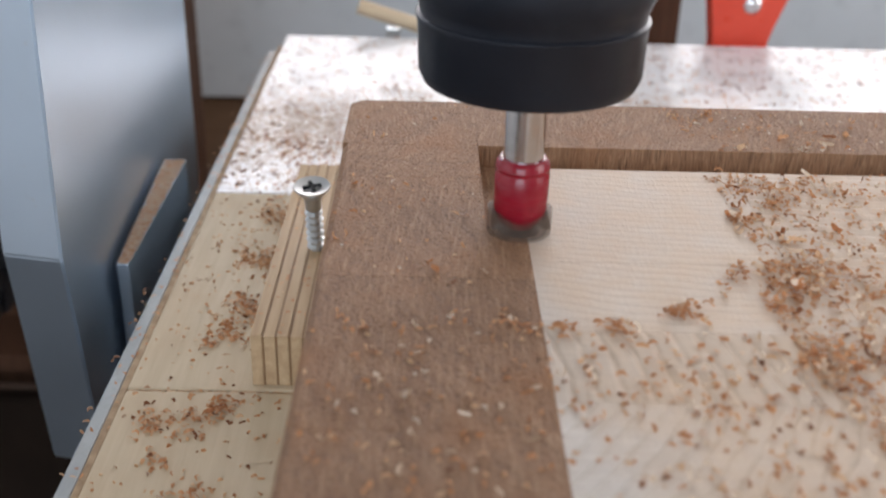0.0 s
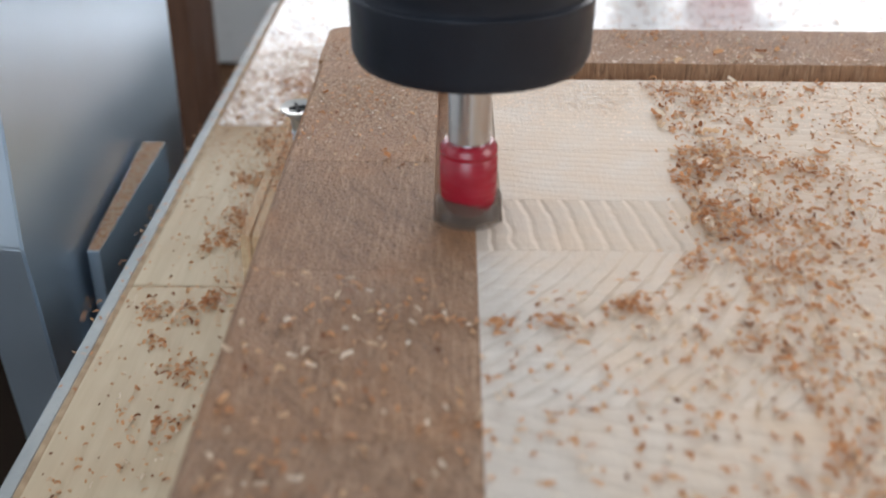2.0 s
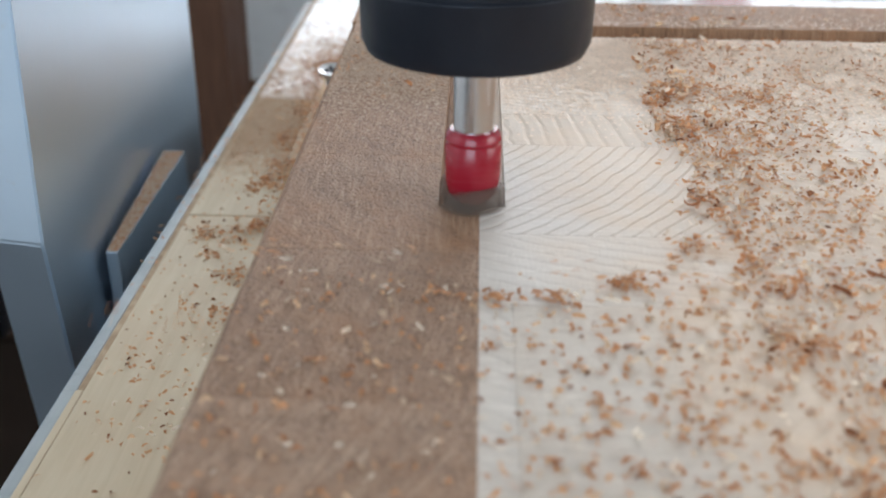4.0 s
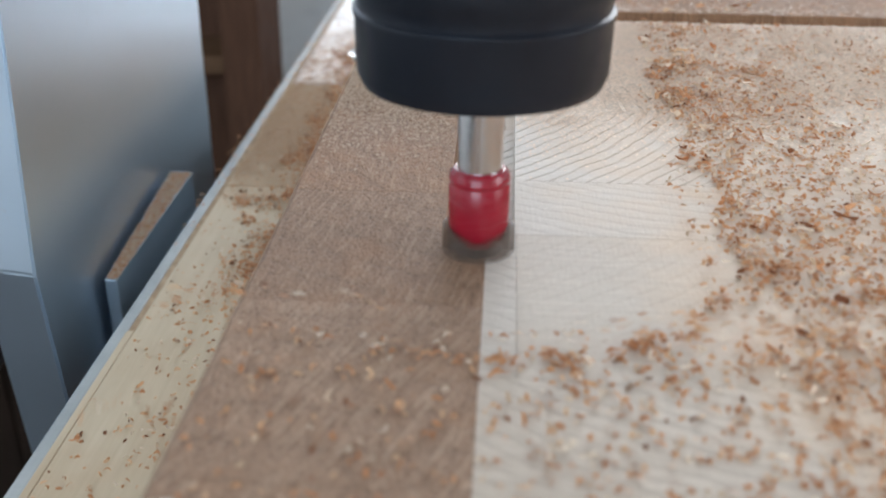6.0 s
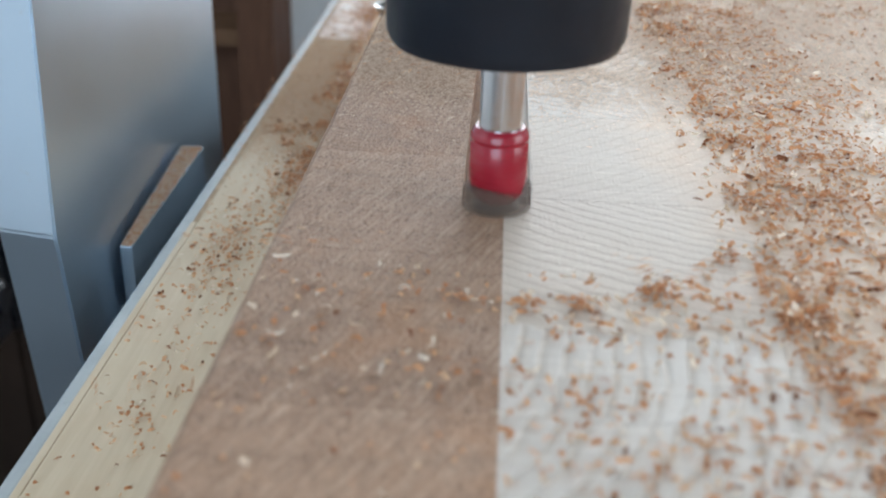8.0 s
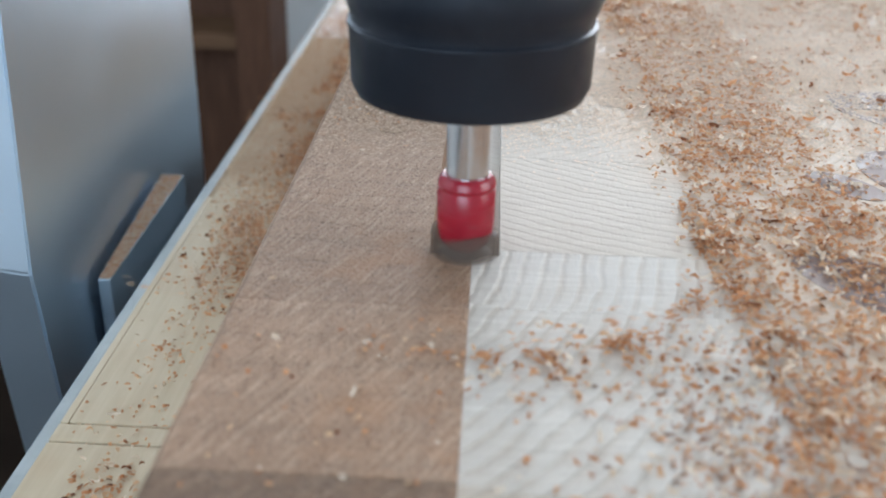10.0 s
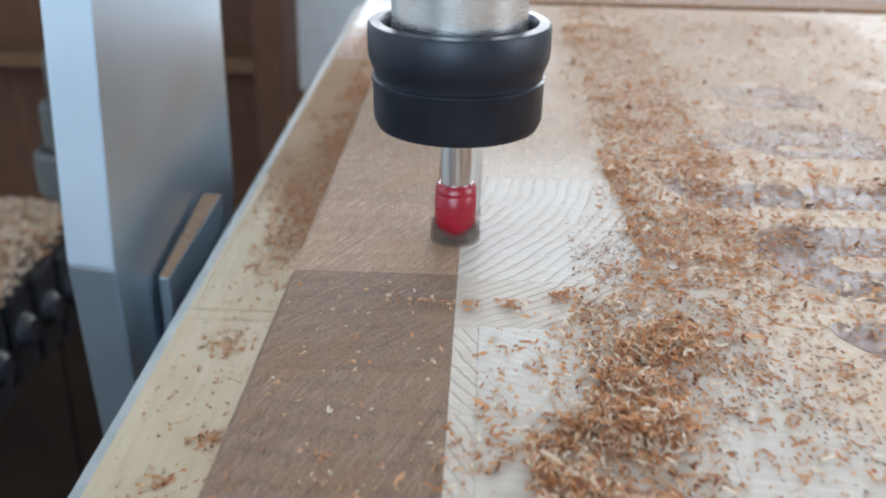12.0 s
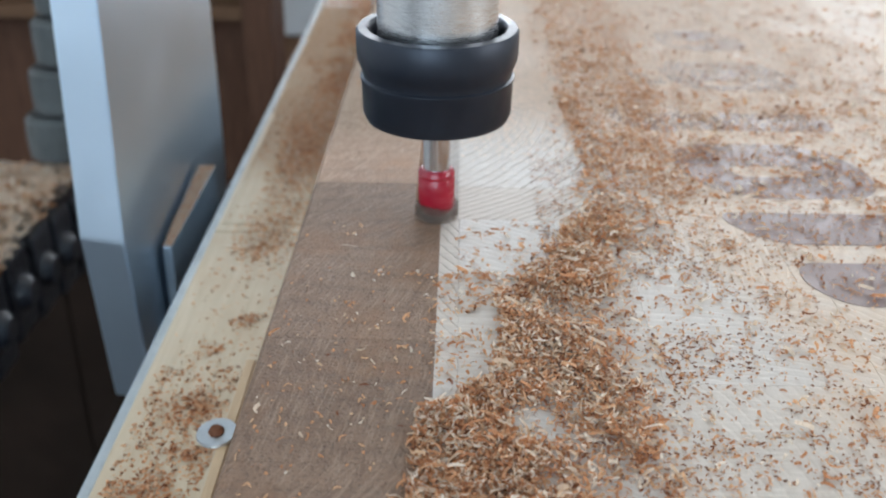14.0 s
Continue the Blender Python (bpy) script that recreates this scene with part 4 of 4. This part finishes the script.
# fine dust that gathers on bed and board behind the cutter, strip by strip
DUST = []


def dust_strip(yc, x0, x1, depth, n, z, keep, seed, mat):
    ch = Chips(seed)
    g = ch.rng
    while len(ch.f) < n:
        x, y = g.uniform(x0, x1), max(-0.03, min(0.03, g.gauss(0, depth)))
        thin = 1 - max(0.0, min(1.0, (x - 0.05) / 0.10)) * 0.8
        if keep(x, yc + y) and g.random() < thin * (0.75 + 0.55 * wander(x, yc + y, 55) + 0.35 * wander(x + 3, yc + y, 170)):
            ch.speck(x, y, -0.0004 * g.random(), g.uniform(0.00012, 0.00042))
    ob = new("dust_layer", ch.mesh("dust_layer", [mat]))
    ob.location = (0, yc, z)
    tagged(ob, "fine tan wood dust settled behind the cutter", "wood dust", group="dust settling behind the cutter", kind="stuff")
    return ob


def on_board(x, y):
    return abs(x) > 0.0056 and x > X_L + 0.0012 and y < Y_FAR - 0.001 and abs(y - G_FAR) > 0.0056


def on_bed(x, y):
    return not (x > X_L - 0.001 and y < Y_FAR + 0.001) and not ((0.0225 < y < 0.1095 or y < -0.2675) and x > -0.0515)


for i in range(20):
    yc = 0.020 - 0.0125 * i
    DUST.append((yc, 0.030, dust_strip(yc, X_L, -0.0056, 0.011, 3800, TOP, on_board, 1900 + i, M_DUST_TAN)))
    DUST.append((yc, 0.030, dust_strip(yc, 0.0056, 0.150, 0.011, 10500, TOP, on_board, 2000 + i, M_DUST)))
for i in range(26):
    yc = 0.190 - 0.0140 * i
    DUST.append((yc, 0.110, dust_strip(yc, -0.0738, 0.10 if yc > 0.1 else X_L, 0.012, 9500 if yc > 0.1 else 5600, 0.0, on_bed, 1950 + i, M_DUST_RUST)))

# chips that drift off over the maple behind the cutter
for i in range(18):
    y0 = -0.006 - 0.0135 * i
    ch = Chips(1700 + i)
    g = ch.rng
    for _ in range(300 if i < 8 else 140):
        ch.add(g.uniform(-0.03, 0.03), max(-0.03, min(0.03, g.gauss(0, 0.016))), 0, g.uniform(0.0004, 0.0012), g.uniform(0.0003, 0.0007), g.choices((0, 1), (3, 6))[0], 0.5)
    ob = new("thrown_chips", ch.mesh("drifted_chips", CHIP_MATS))
    ob.location = (0, y0, TOP - 0.024)
    tagged(ob, "fine chips freshly milled out of the groove", "wood chips", group="chips thrown by the cutter", kind="stuff")
    rng = random.Random(170 + i)
    THROWN.append((y0, (rng.uniform(0.068, 0.125), min(-0.012, y0 + rng.uniform(0.05, 0.11)), TOP + 0.0001), ob))

# chips that the wind rolls along in front of the cutter
ch = Chips(909)
for _ in range(1500):
    a = radians(ch.rng.uniform(-112, 10))
    w = wander(a * 0.9, 0.3, 5) + 0.5 * wander(a * 0.9, 1.3, 14)
    if ch.rng.random() > 0.22 + 0.8 * w:
        continue
    r = 0.0285 + 0.008 * max(0, (a + 1.75) / 2) + abs(ch.rng.gauss(0, 0.0030)) * (0.6 + max(0, w))
    x, y = r * math.cos(a), r * math.sin(a)
    if x > 0.003 or ch.rng.random() < 0.4:
        if ch.rng.random() < 0.12:
            ch.curl(x, y, 0.0003 * ch.rng.random(), ch.rng.uniform(0.0014, 0.003), 0.0005, ch.rng.choice((0, 0, 1)))
        else:
            ch.add(x, y, 0.0006 * ch.rng.random(), ch.rng.uniform(0.0005, 0.0018), ch.rng.uniform(0.0003, 0.0007), ch.rng.choices((0, 1, 2), (9, 1.5, 0.7))[0])
crest = tagged(new("chip_crest", ch.mesh("chip_crest", CHIP_MATS)), "arc of rust chips rolled along ahead of the cutter", "wood chips", kind="stuff")


# ---- what moves ----
def motions():
    times = [0, 3.5, 7, 10.5, 14]
    walk(spindle, [(t, pose(0, bit_y(t), TOP)) for t in times])
    for thing in (gantry, chain, hose):
        walk(thing, [(t, pose(0, bit_y(t), 0)) for t in times])
    walk(crest, [(t, pose(0, bit_y(t), TOP)) for t in times])
    turn, rows = 0.0, []
    for k in range(frame(14.0)):
        rows.append((k / FPS, pose(0, 0, 0, 0, 0, turn)))
        turn -= 83.0
    walk(bit, rows)
    for y, ob in LANES:
        t = (y + 0.0019) / FEED
        if t <= 0.05:
            walk(ob, [(0, pose(0, y, -DEPTH)), (14, pose(0, y, -DEPTH))])
        elif t >= 13.95:
            walk(ob, [(0, pose(0, y, 0)), (14, pose(0, y, 0))])
        else:
            walk(ob, [(0, pose(0, y, 0)), (max(0.01, t - 0.04), pose(0, y, 0)), (min(13.97, t + 0.05), pose(0, y, -DEPTH)), (14, pose(0, y, -DEPTH))])
    for i, ob in DRIFT:
        t = min(11.2, 10.0 + 0.30 * i)
        walk(ob, [(0, pose(0, 0, -0.0034)), (t, pose(0, 0, -0.0034)), (t + 1.3, pose(0, 0, 0)), (14, pose(0, 0, 0))])
    for y, lag, ob in DUST:
        z, t = ob.location.z, (y - lag + 0.0015) / FEED
        drop = 0.0002
        low, high = pose(0, y, z - drop), pose(0, y, z + 0.00042)
        if t > 13.5:
            walk(ob, [(0, low), (14, low)])
        else:
            k = max(0.0, -t) / 3.0
            first = low if t > 0 else pose(0, y, z - drop + (drop + 0.00042) * min(1.0, k))
            walk(ob, [(0, first)] + [(v, p) for v, p in ((t, low), (t + 3.0, high)) if 0.05 < v < 13.9] + [(14, high if t + 3.0 < 14 else pose(0, y, z - drop + (drop + 0.00042) * (14 - t) / 3.0))])
    for y, (x1, y1, z1), ob in THROWN:
        t = (y - 0.004) / FEED
        a, top, end = pose(0, y, TOP - 0.024), pose(x1 * 0.8, y1, TOP + 0.006), pose(x1, y1, z1)
        if t > 13.2:
            walk(ob, [(0, a), (14, a)])
        else:
            walk(ob, [(0, a), (max(0.02, t), a), (t + 0.10, top), (t + 0.26, end), (14, end)])
    for x, y, left, ob in SWEPT:
        rest = pose(x, y, TOP)
        t = (y + (0.026 if left else 0.029)) / FEED
        if left:
            mid, end = pose(x - 0.016, y - 0.002, TOP + 0.003), pose(x - 0.0375, y + 0.004, 0.0121 if 0.014 < y < 0.106 or y < -0.266 else 0.0003)
        else:
            mid, end = pose(x + 0.008, y - 0.004, TOP + 0.002), pose(x + (0.030 if y > -0.25 else 0.014), y + 0.002, TOP + 0.0006)
        t = max(t, 0.0)
        if t > 13.9:
            walk(ob, [(0, rest), (14, rest)])
        elif t < 0.1:
            walk(ob, [(0, end), (14, end)])
        else:
            rows = [(0, rest), (t, rest), (t + 0.35, mid), (t + 0.8, end), (14, end)]
            walk(ob, [r for r in rows if r[0] < 13.95] + [(14, end if t + 0.8 < 14 else mid)])


motions()
